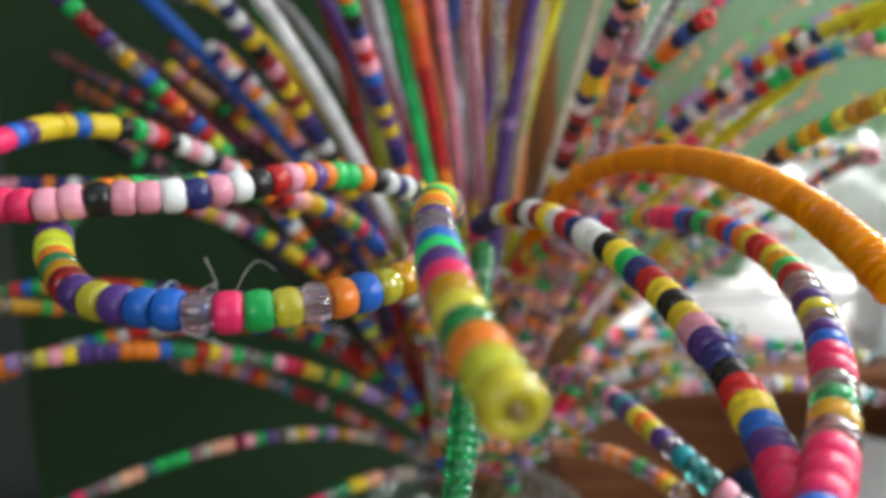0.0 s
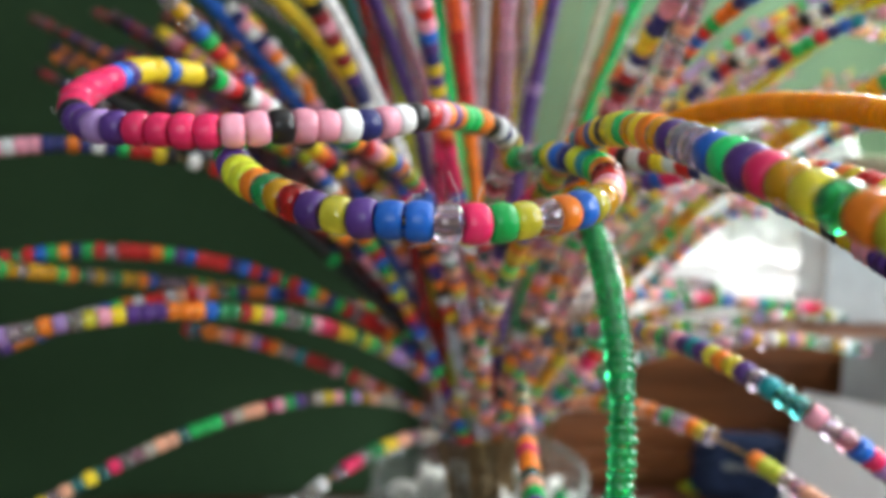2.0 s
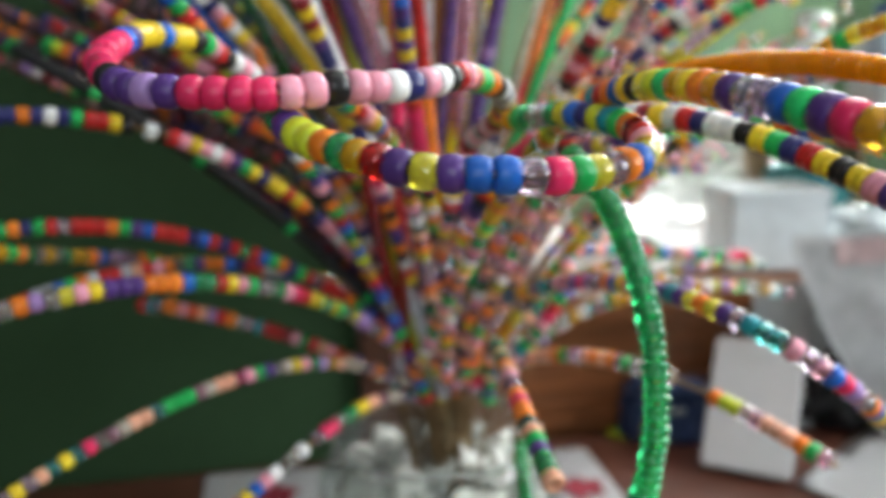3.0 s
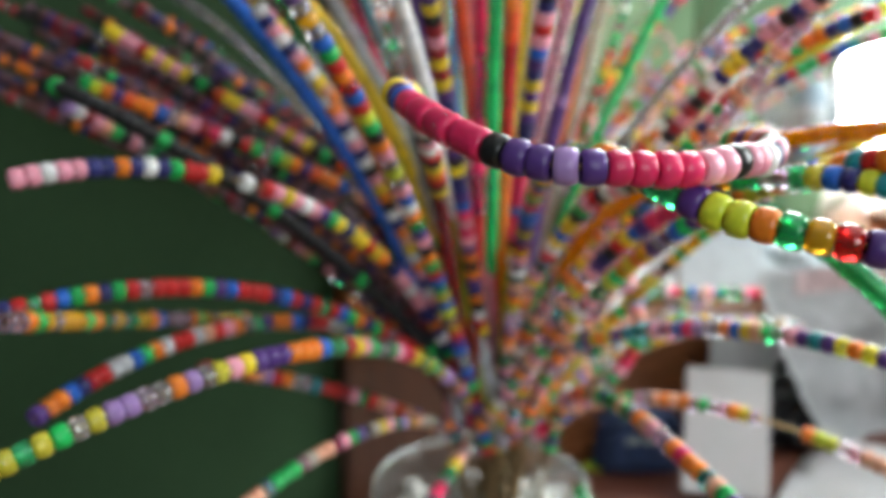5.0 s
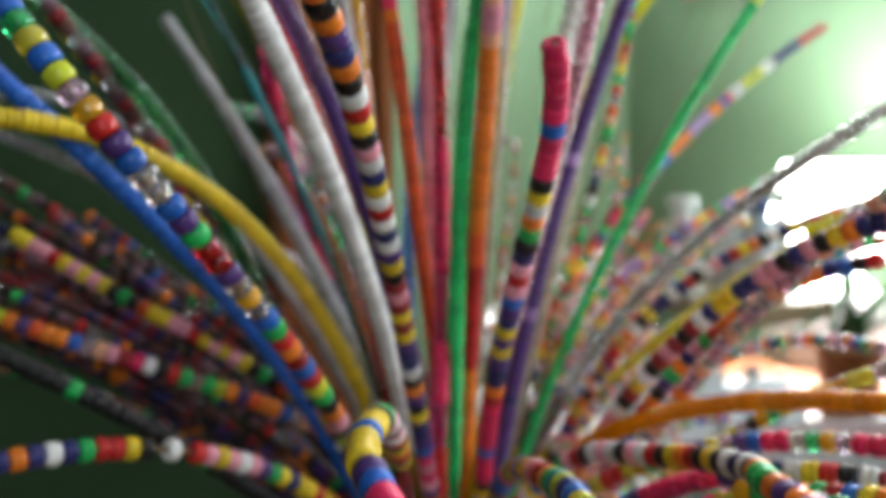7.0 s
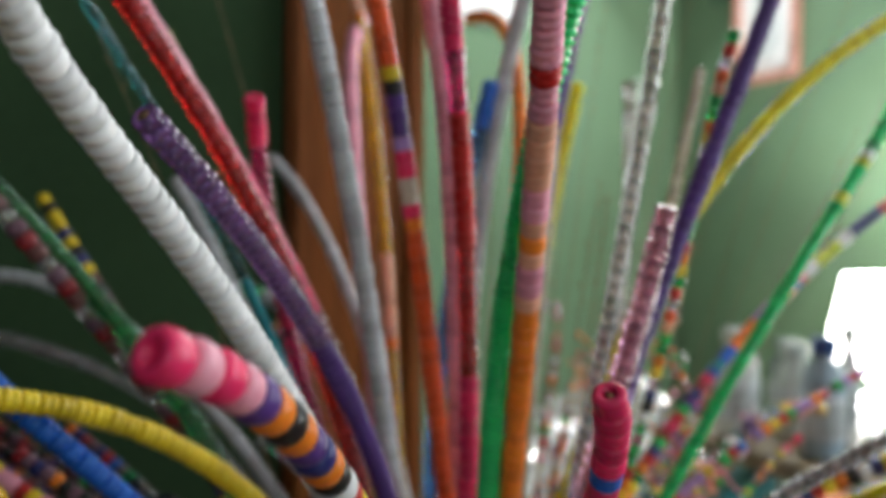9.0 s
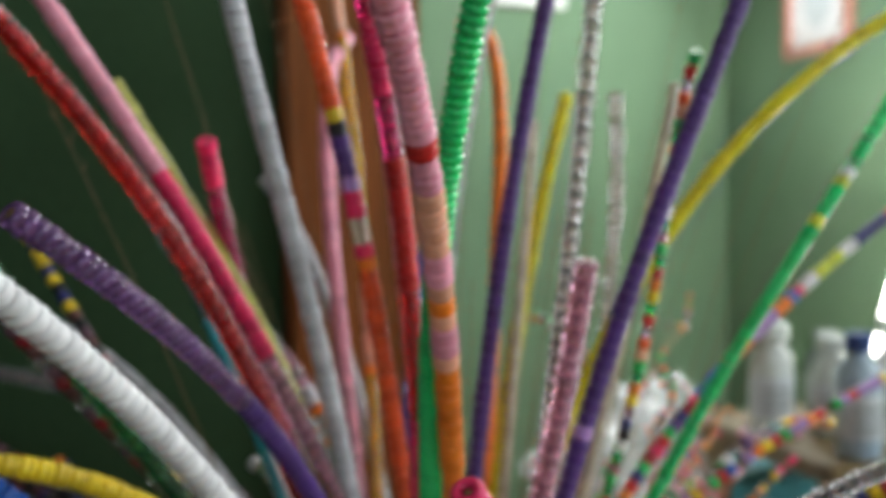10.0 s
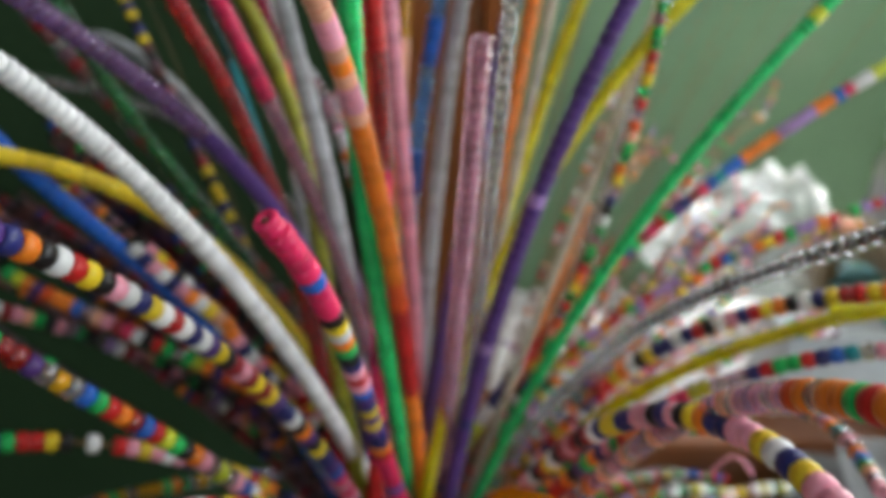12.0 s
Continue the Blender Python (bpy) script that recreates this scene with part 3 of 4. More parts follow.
# ---- on the sill ----
def packet(place, turn, w, d, h):
    own = thing("white_packet", place, "white plastic packet standing on the sill", "packet")
    own.rotation_euler = (0, 0, radians(turn))
    bm = bmesh.new()
    n, m = 16, 12
    for side in (-1, 1):
        grid = []
        for i in range(n + 1):
            row = []
            for k in range(m + 1):
                u, v = i / n, k / m
                puff = d / 2 * (math.sin(math.pi * u) * math.sin(math.pi * min(1, v * 0.9 + 0.1))) ** 0.35
                z = 0.0005 + h * v + 0.006 * v * noise.noise(Vector((u * 4, 2.0, side)))
                row.append(bm.verts.new((w * (u - 0.5), side * (puff + 0.004 * noise.noise(Vector((u * 5, v * 5, side * 3)))), z)))
            grid.append(row)
        for i in range(n):
            for k in range(m):
                bm.faces.new((grid[i][k], grid[i + 1][k], grid[i + 1][k + 1], grid[i][k + 1]))
    bmesh.ops.remove_doubles(bm, verts=bm.verts, dist=0.002)
    part("pouch", bm, WHITE_FILM, own, smooth=True)
    part("seal", block(-w / 2 + 0.004, w / 2 - 0.004, -0.001, 0.001, h + 0.001, h + 0.012, 0.0005), WHITE_FILM, own)


packet((0.230, 0.325, SILL), 3, 0.145, 0.09, 0.044)


def plastic_bag(name, place, size, mat, label, seed, amount, knot):
    own = thing(name, place, label, "plastic bag")
    part("body", crumple(*size, seed, sub=5, amount=amount), mat, own, smooth=True).visible_shadow = mat is not FILM
    top = size[2] * 1.72
    part("gathered_top", lathe([(0, top - 0.02), (knot * 0.5, top - 0.02), (knot * 0.4, top), (knot, top + 0.014), (knot * 0.8, top + 0.016), (0, top + 0.004)], 9), mat, own)
    return own


def plastic_wrap():
    """Thin wrapping spread over the sill in shallow folds."""
    bm = bmesh.new()
    nx, ny = 44, 22
    def height(u, v):
        p = Vector((u * 7, v * 4, 2))
        return SILL + 0.0015 + 0.022 * max(0.0, noise.noise(p) + 0.25) ** 1.3 + 0.010 * abs(noise.noise(p * 2.7))
    g = [[bm.verts.new((0.05 + 0.29 * i / nx + 0.02 * noise.noise(Vector((j * 0.4, 3, 0))), 0.285 + 0.30 * j / ny + 0.02 * noise.noise(Vector((i * 0.3, 0, 5))),
                        height(i / nx, j / ny))) for j in range(ny + 1)] for i in range(nx + 1)]
    for i in range(nx):
        for j in range(ny):
            bm.faces.new((g[i][j], g[i + 1][j], g[i + 1][j + 1], g[i][j + 1]))
    bmesh.ops.solidify(bm, geom=bm.faces[:], thickness=0.0006)
    own = part("plastic_wrap", bm, WHITE_FILM, None, "crumpled thin white plastic wrap spread on the sill", smooth=True)
    tagged(own, "", "plastic wrap")


plastic_wrap()
plastic_bag("white_plastic_bag", (0.315, 0.465, SILL), (0.105, 0.062, 0.024), WHITE_FILM, "crumpled glossy white plastic bag on the sill", 12.0, 0.45, 0.014)
plastic_bag("pale_blue_plastic_bag", (0.505, 0.300, SILL), (0.078, 0.036, 0.036), PALE_FILM, "crumpled pale blue plastic bag under the shelf", 7.0, 0.4, 0.012)
clear_bag = plastic_bag("clear_plastic_bag", (0.360, 0.485, SILL), (0.112, 0.055, 0.104), FILM, "crumpled clear plastic bag with thin red printing", 4.0, 0.5, 0.02)
marks = random.Random(4)
for k in range(7):
    x, z = marks.uniform(-0.06, 0.12), marks.uniform(0.10, 0.17)
    line = [Vector((x + 0.008 * j, -0.062, z + 0.006 * marks.uniform(-1, 1))) for j in range(4)]
    part("printed_line", tube(line, 0.0009, 5), RED_PRINT, clear_bag, "thin red printed line")


def shelf_stand():
    own = thing("shelf_stand", (0.55, 0.37, SILL), "small olive brown wooden shelf stand on the sill", "shelf")
    part("board", block(-0.125, 0.035, -0.115, 0.10, 0.140, 0.1575, 0.002), DARK_SHELF, own)
    part("side_panel", block(-0.118, -0.104, 0.05, 0.095, 0.0005, 0.1395, 0.001), DARK_SHELF, own)
    part("side_panel", block(0.014, 0.028, 0.05, 0.095, 0.0005, 0.1395, 0.001), DARK_SHELF, own)
    part("edge_strip", block(-0.125, 0.035, -0.120, -0.1155, 0.137, 0.1585, 0.001), DARK_SHELF, own)


shelf_stand()
SHELF = SILL + 0.1578


def jug(x, y, r, h, label, cap=None, name="plastic_bottle", mat=None):
    own = thing(name, (x, y, SHELF), label, "bottle", "bottles on the shelf")
    m = mat or WHITE_PLASTIC
    neck = h * 0.82
    part("body", lathe([(0, 0.0004), (r * 0.92, 0.0004), (r, 0.004), (r, neck * 0.75), (r * 0.9, neck * 0.88), (r * 0.5, neck), (r * 0.5, neck + 0.004), (0, neck + 0.004)], 24), m, own, smooth=True)
    c = r * 0.78 if cap is None else r * 0.62
    part("cap", lathe([(0, neck + 0.0042), (c, neck + 0.0042), (c, h - 0.002), (c * 0.93, h), (0, h)], 24), cap or FROST_PLASTIC, own, smooth=False)
    band = part("label_band", lathe([(r + 0.0004, neck * 0.2), (r + 0.0008, neck * 0.21), (r + 0.0008, neck * 0.64), (r + 0.0004, neck * 0.65)], 24), PRINT_MAT, own, smooth=True)
    for z in (0.30, 0.40, 0.50):
        bar = lathe([(r + 0.0010, neck * z), (r + 0.0013, neck * z + 0.0005), (r + 0.0013, neck * z + 0.003), (r + 0.0010, neck * z + 0.0035)], 24)
        bmesh.ops.delete(bar, geom=[v for v in bar.verts if v.co.y > -r * 0.5], context="VERTS")
        part("print_bar", bar, GREY_PLASTIC, band, "grey printed line")


jug(0.463, 0.378, 0.023, 0.121, "translucent white plastic bottle with a wide cap", mat=FROST_PLASTIC)
jug(0.515, 0.345, 0.020, 0.107, "small frosted plastic bottle beside others on the shelf", mat=FROST_PLASTIC)
jug(0.478, 0.272, 0.021, 0.123, "pale blue bottle with a navy blue cap", BLUE_PLASTIC, mat=PALE_BLUE)
jug(0.560, 0.400, 0.022, 0.103, "grey plastic tub bottle on the shelf", GREY_PLASTIC, mat=GREY_PLASTIC)
jug(0.545, 0.300, 0.011, 0.130, "slim white plastic tube bottle beside the blue one")


def carton(name, place, turn, size, mat, label):
    own = thing(name, place, label, "box")
    own.rotation_euler = (0, 0, radians(turn))
    x, y, z = size
    part("carton", block(-x / 2, x / 2, -y / 2, y / 2, 0.0006, z, 0.0015), mat, own)
    part("lid", block(-x / 2 - 0.0015, x / 2 + 0.0015, -y / 2 - 0.0015, y / 2 + 0.0015, z + 0.0004, z + 0.014, 0.0015), mat, own)


carton("teal_box", (0.49, 0.43, SILL), 6, (0.10, 0.08, 0.08), TEAL_PAPER, "teal card box under the shelf")
carton("pale_tub", (0.385, 0.325, SILL), -5, (0.11, 0.08, 0.075), PRINT_MAT, "pale grey blue plastic storage tub on the sill")


# ---- far room ----
def side_table():
    own = thing("side_table", (0.95, 0.62, FLOOR_Z), "small wooden side table in the far room", "table")
    h = 0.10 - FLOOR_Z
    part("tabletop", block(-0.22, 0.22, -0.20, 0.22, h - 0.025, h, 0.004), SHELF_WOOD, own)
    for x in (-0.20, 0.165):
        for y in (-0.18, 0.165):
            part("leg", block(x, x + 0.035, y, y + 0.035, 0.0005, h - 0.0255, 0.003), SHELF_WOOD, own)


side_table()


def table_lamp():
    own = thing("table_lamp", (0.942, 0.547, 0.1005), "lit table lamp with a plain white shade", "lamp")
    part("base", lathe([(0, 0), (0.065, 0), (0.068, 0.008), (0.06, 0.02), (0.095, 0.08), (0.105, 0.14), (0.09, 0.21), (0.04, 0.255), (0.012, 0.27), (0.008, 0.29), (0, 0.29)], 24), WHITE_PLASTIC, own, smooth=True)
    part("shade", lathe([(0.108, 0.290), (0.078, 0.435), (0.076, 0.435), (0.106, 0.290), (0.108, 0.290)], 40), SHADE_LIT, own, "glowing white fabric shade", smooth=True)
    for k in range(3):
        a = 2.1 * k + 0.4
        spoke = [Vector((0.008 * math.cos(a), 0.008 * math.sin(a), 0.288)), Vector((0.078 * math.cos(a), 0.078 * math.sin(a), 0.43))]
        part("harp_spoke", tube(spoke, 0.0018, 6), GREY_PLASTIC, own)


table_lamp()


def leaf_blade(length, width, bend, turn, lean):
    """A long arching leaf with a folded middle."""
    bm = bmesh.new()
    rows = []
    for k in range(15):
        u = k / 14
        a = lean + bend * u
        x, z = length * u * math.sin(a), length * u * math.cos(a)
        w = width * math.sin(math.pi * min(1, u * 0.9 + 0.1)) ** 0.7
        rows.append([bm.verts.new((x * math.cos(turn) - s * w * math.sin(turn), x * math.sin(turn) + s * w * math.cos(turn), z + abs(s) * w * 0.35)) for s in (-1, 0, 1)])
    for a, b in zip(rows, rows[1:]):
        for j in range(2):
            bm.faces.new((a[j], a[j + 1], b[j + 1], b[j]))
    bmesh.ops.solidify(bm, geom=bm.faces[:], thickness=0.0008)
    return bm


def pot_plant():
    own = thing("pot_plant", (0.715, 0.33, SILL), "leafy green pot plant with long arching leaves", "plant")
    part("pot", lathe([(0, 0.0005), (0.032, 0.0005), (0.042, 0.07), (0.045, 0.072), (0.045, 0.082), (0.039, 0.082), (0.036, 0.066), (0, 0.064)], 28), WOOD, own, smooth=True)
    rng = random.Random(3)
    for k in range(16):
        ob = part("leaf", leaf_blade(rng.uniform(0.16, 0.28), rng.uniform(0.006, 0.011), rng.uniform(0.5, 1.3), rng.uniform(0, 6.28), rng.uniform(0.05, 0.4)), LEAF, own, smooth=True)
        ob.location = (0, 0, 0.06)


pot_plant()


def picture(name, m, w, h, frame_mat, label):
    own = thing(name, (0, 0, 0), label, "picture")
    own.matrix_world = m
    b = 0.018
    for x0, x1, z0, z1 in ((-w / 2, w / 2, 0, b), (-w / 2, w / 2, h - b, h), (-w / 2, -w / 2 + b, b + 0.0004, h - b - 0.0004), (w / 2 - b, w / 2, b + 0.0004, h - b - 0.0004)):
        part("frame_bar", block(x0, x1, -0.016, -0.001, z0, z1, 0.002), frame_mat, own)
    part("print", block(-w / 2 + b, w / 2 - b, -0.006, -0.002, b, h - b, 0), PAPER, own)
    bm = bmesh.new()
    bmesh.ops.create_circle(bm, cap_ends=True, segments=24, radius=1)
    for v in bm.verts:
        v.co = (v.co.x * w * 0.22, -0.0065 - 0.0004, h * 0.5 + v.co.y * h * 0.3)
    e = bmesh.ops.extrude_face_region(bm, geom=bm.faces[:])
    for v in e["geom"]:
        if isinstance(v, bmesh.types.BMVert):
            v.co.y -= 0.0004
    part("printed_oval", bm, PRINT_MAT, own)


picture("picture_frame", pose(1.199, 1.085, 0.945, 0, 0, -90), 0.19, 0.26, PINK_FRAME, "framed print in a pinkish wooden frame on the green wall")
picture("white_picture", pose(0.645, 1.399, 1.085, 0, 0, 0), 0.20, 0.20, PAPER, "small white framed picture on the green wall")

# ---- beaded stems ----
stem(bezier((-0.045, 0.025, 0.229), (-0.049, -0.037, 0.389), (-0.095, -0.063, 0.528), (-0.085, -0.148, 0.682), 1.1), "z", None,
     "tall stem of solid green pony beads standing in the glass bowl", flat=True)
stem(bezier((-0.044, 0.023, 0.233), (-0.117, -0.093, 0.553), (-0.224, -0.129, 0.609), (-0.235, -0.206, 0.643), 1.07), "w", None,
     "long arching stem of solid white pony beads", scale=0.66, wide=1.515)
stem(bezier((-0.056, -0.020, 0.228), (-0.112, 0.035, 0.408), (-0.184, -0.044, 0.478), (-0.255, -0.026, 0.550), 1.07), "b", None,
     "arching stem of solid royal blue pony beads", flat=True, first=0.09)
stem(bezier((-0.039, 0.001, 0.217), (-0.085, 0.015, 0.393), (-0.139, -0.023, 0.550), (-0.290, -0.044, 0.541), 1.07), "y", None,
     "arching stem of solid yellow pony beads", flat=True)
stem(bezier((-0.049, -0.016, 0.218), (-0.088, -0.020, 0.380), (-0.064, 0.007, 0.498), (-0.205, -0.136, 0.623), 1), "VVVVVVVVVVVVVVVVVVVVVVVVVVVVVVvvvvvvvvvvvvvvvvvvvvvvvvvvvvvvvvvvvvvvvvvvvvvvvvvvvvvvvvvvvv", None,
     "stem of clear purple beads turning dark purple lower down", scale=0.6, wide=1.5)
stem(bezier((-0.052, -0.012, 0.215), (-0.116, -0.069, 0.365), (-0.070, 0.005, 0.510), (-0.216, -0.058, 0.685), 1.07), "R", None,
     "long stem of clear dark red beads", flat=True)
stem(bezier((-0.045, -0.013, 0.216), (-0.044, -0.020, 0.411), (-0.124, -0.004, 0.570), (-0.215, 0.017, 0.717), 1.07), "pppppppppppppppppppppmmmmmmmmmmmmmmmPPPPPPPPPPPPPPPPPPPPPPPPPPPPPPP", None,
     "long stem of light pink beads turning magenta", flat=True)
stem(bezier((-0.036, -0.012, 0.218), (-0.070, 0.046, 0.383), (-0.123, 0.115, 0.531), (-0.149, 0.020, 0.654), 1), "mmmmMMMMMMMMMMMM", None,
     "straight stem of glossy magenta red beads with a rounded tip", flat=True)
stem(bezier((-0.072, -0.012, 0.218), (-0.068, 0.030, 0.463), (-0.118, -0.034, 0.593), (-0.141, -0.034, 0.704), 1.07), "s", None,
     "tall stem of pale grey pony beads", flat=True)
stem(bezier((-0.046, -0.010, 0.216), (-0.038, 0.076, 0.401), (-0.068, 0.086, 0.582), (-0.100, 0.215, 0.645), 1), "s", None,
     "thin curled stem of pale grey beads", flat=True, wide=0.8)
stem(bezier((-0.073, -0.006, 0.216), (-0.069, 0.059, 0.488), (-0.104, 0.069, 0.680), (-0.053, 0.172, 0.730), 1.05), "p", None,
     "tall stem of pale pink beads behind the others", flat=True)
stem(bezier((-0.056, -0.009, 0.213), (-0.075, 0.060, 0.363), (-0.058, 0.054, 0.544), (-0.055, 0.167, 0.738), 1.07), "eeeeeeeeoAAAAAAAAAAAAAAAAAAAAAAAAAAA", None,
     "tall stem of amber beads with a peach top", flat=True, wide=0.85)
stem(bezier((-0.035, -0.019, 0.218), (-0.067, -0.017, 0.402), (-0.063, 0.016, 0.570), (-0.114, -0.031, 0.708), 1.07), "xxxxxxxxxxxxxykvvvlmmaamoxxxxxxxxxxxxxxxxxxxxxxxxxxxxxxxxxxxxxxxxxxxxxxxxxxxxxxxxxxxxxxxxxx", None,
     "tall stem of orange red beads with a few mixed beads", flat=True)
stem(bezier((-0.061, -0.007, 0.216), (-0.093, -0.075, 0.384), (-0.046, -0.006, 0.538), (-0.097, -0.070, 0.693), 1.1), "mmmMMMMMMmmmmmMMMMrrrrrrrrrRRRRRRRRRmmmmmmmm", None,
     "tall stem of magenta and crimson beads", flat=True)
stem(bezier((-0.039, -0.009, 0.217), (-0.046, 0.062, 0.407), (-0.063, -0.042, 0.562), (-0.085, -0.021, 0.706), 1.1), "p", None,
     "tall stem of pink beads beside a crimson one", flat=True)
stem(bezier((-0.035, 0.006, 0.219), (-0.053, -0.016, 0.414), (-0.072, -0.104, 0.613), (-0.128, -0.198, 0.674), 1.07), "ppppppppppppppprppeeeeppeoeppeoooooooooooooooxxxrrrrrrrrrroooooooooooooooooooooooooooooooooo", 0.5522,
     "tall stem of pink, peach and orange beads with one red bead", flat=True)
stem(bezier((-0.034, -0.009, 0.216), (-0.010, 0.092, 0.508), (0.031, 0.027, 0.730), (0.046, 0.207, 0.755), 1.02), "o", None,
     "stem of orange beads bent over at its top", flat=True)
stem(bezier((-0.064, -0.008, 0.217), (-0.044, 0.007, 0.394), (-0.015, 0.032, 0.569), (0.010, -0.002, 0.730), 1.1), "v", None,
     "tall stem of dark purple beads", flat=True)
stem(bezier((-0.039, -0.013, 0.216), (-0.017, 0.009, 0.403), (-0.025, -0.081, 0.552), (-0.027, -0.109, 0.698), 1.07), "W", None,
     "tall stem of clear silvery beads", flat=True, wide=0.8)
stem(bezier((-0.050, -0.009, 0.216), (-0.027, 0.035, 0.356), (-0.038, -0.070, 0.457), (-0.041, -0.127, 0.604), 1), "P", None,
     "straight stem of clear pink beads with a blunt tip", flat=True)
stem(bezier((-0.040, -0.014, 0.216), (-0.033, -0.025, 0.470), (0.015, -0.081, 0.611), (0.077, -0.056, 0.714), 1.07), "vvvvvvvvvvvvvvvvvvvvvvvvvvvvvvvvvvvvvvlvvvvvvvvvvvvvlvvvvvvvn", None,
     "leaning stem of dark purple beads", flat=True)
stem(bezier((-0.043, -0.012, 0.217), (-0.068, -0.042, 0.438), (0.016, -0.013, 0.618), (0.198, -0.017, 0.717), 1.1), "j", None,
     "arching stem of clear yellow beads catching the light", flat=True, wide=0.9)
stem(bezier((-0.055, -0.009, 0.216), (-0.033, 0.023, 0.382), (0.012, 0.064, 0.553), (0.081, 0.119, 0.693), 1), "j", None,
     "thin straight stem of clear lime yellow beads", flat=True)
stem(bezier((-0.042, -0.013, 0.216), (-0.056, 0.022, 0.406), (-0.040, 0.060, 0.584), (-0.012, -0.003, 0.760), 1.05), "s", None,
     "tall stem of pale grey beads among the others", flat=True)
stem(bezier((-0.044, -0.011, 0.215), (-0.054, 0.068, 0.354), (-0.069, 0.033, 0.511), (-0.032, 0.021, 0.670), 1), "bbbbBBBBBBBB", None,
     "stem of blue beads with a rounded tip", flat=True)
stem(bezier((-0.046, -0.009, 0.218), (0.009, 0.009, 0.432), (0.052, -0.111, 0.591), (0.166, -0.048, 0.664), 1.05), "zzGwizzzizzzzzzzzzzzzzzzzzzzzzzzzzzzzzzzzzzzzzzzzzzzzzzzzzzzzzzzzzzG", 0.4808,
     "leaning stem of bright green beads with a yellow band", flat=True, wide=0.75)
stem(bezier((-0.053, -0.009, 0.222), (0.027, 0.020, 0.433), (0.055, -0.095, 0.495), (0.084, -0.177, 0.553), 1.18), "S", None,
     "arching stem of clear grey beads", flat=True, wide=0.85)
stem(bezier((0.003, -0.027, 0.198), (-0.062, -0.269, 0.180), (-0.029, -0.418, 0.357), (-0.028, -0.214, 0.402), 1), "G", None,
     "drooping stem of clear green beads", flat=True)
stem(bezier((0.008, 0.013, 0.240), (-0.050, -0.017, 0.425), (0.042, -0.238, 0.463), (0.055, -0.339, 0.418), 1.02), "c", None,
     "large arching stem of clear orange beads", flat=True)
near_stem = stem(bezier((-0.071, -0.013, 0.227), (-0.012, -0.185, 0.465), (-0.057, -0.313, 0.438), (-0.016, -0.416, 0.416), 0.994), "YIoGYAmvzbLWvAoyAziYkybortoybrgo", 0.4800,
     "arching stem of large mixed bright beads ending in clear yellow", low="eLoWGpPwYeLoPWgp")
stem(bezier((-0.043, -0.016, 0.225), (-0.089, -0.219, 0.546), (0.088, -0.283, 0.364), (0.008, -0.438, 0.384), 1.06), "nnnnmmmmmmvbyrknvpykyrngykwwnrwydwkryw", 0.5046,
     "drooping stem of black, yellow, navy and pink beads", flat=True, low="oPWeLGwpLoYPeTWp")
stem(bezier((-0.048, -0.011, 0.222), (-0.073, -0.079, 0.435), (0.121, -0.187, 0.430), (0.030, -0.382, 0.392), 1.15), "vbmmmLAGWmmbvLYvLWrgAYrrYobroWg", 0.5092,
     "drooping stem of clear and coloured beads", low="WpLeGoPwLPeyWoGL")
stem(bezier((-0.045, -0.012, 0.214), (-0.107, -0.035, 0.293), (-0.199, -0.093, 0.282), (-0.290, -0.165, 0.242), 1.05), "WWWLLpTLyLeTyTmSPaeeTgggPaeeMpgvSaypGlAeaaSPoLLaaSSSS", None,
     "low arching stem of small mixed pastel beads", wide=0.86)
stem(bezier((-0.041, 0.004, 0.212), (-0.091, -0.034, 0.245), (-0.102, -0.112, 0.272), (-0.179, -0.138, 0.222), 1.1), "typLePeybpwSWw.LmmWGGyyeePPaaaLLTPPPpy", None,
     "short low arching stem of mixed beads over the bowl rim", wide=0.9)
stem(bezier((-0.046, -0.000, 0.224), (-0.111, -0.067, 0.335), (-0.199, -0.160, 0.365), (-0.303, -0.177, 0.330), 1.04), "YGYgWYllLWolWYpyvvvooobGGrypgLWGpmry", 0.3587,
     "low arching stem of clear and orange beads")
stem(bezier((-0.040, -0.009, 0.218), (-0.096, -0.022, 0.318), (-0.200, -0.052, 0.372), (-0.309, -0.070, 0.356), 1.12), "rbgongrLrrrogvbrrrnbrnrG", 0.3147,
     "low arching stem mostly of red and green beads")
stem(bezier((-0.042, -0.009, 0.220), (-0.020, 0.151, 0.274), (-0.186, 0.098, 0.297), (-0.286, -0.073, 0.349), 1.08), "WAWGAAobLLLLogAWAAAgoG", 0.3806,
     "low arching stem of amber and brownish clear beads")
stem(bezier((-0.042, -0.011, 0.216), (-0.082, 0.009, 0.330), (-0.218, -0.004, 0.343), (-0.304, -0.093, 0.313), 1), "voobnrrssbgosrrserpoSG", None,
     "low arching stem of red and orange beads")
stem(bezier((-0.047, -0.018, 0.218), (-0.153, 0.000, 0.298), (-0.277, 0.019, 0.296), (-0.205, -0.050, 0.308), 1), "oWLtrrdpGrepxelr", None,
     "thin low stem of dull red beads")
stem(bezier((-0.055, -0.007, 0.214), (-0.082, -0.011, 0.361), (-0.199, -0.067, 0.434), (-0.304, -0.096, 0.415), 1), "ppwppnnonwngrryk.w.rpypwpvgynyyryokn", 0.3662,
     "arching stem of pink, white and dark beads")
stem(bezier((-0.053, -0.018, 0.215), (-0.128, -0.069, 0.444), (-0.207, -0.185, 0.482), (-0.257, -0.140, 0.565), 1.03), "GYbiLArvbWWbvgRRvWAWbgroRbrigkopLiWpbwoGvpkogrb", 0.4291,
     "arching stem of large clear and bright mixed beads")
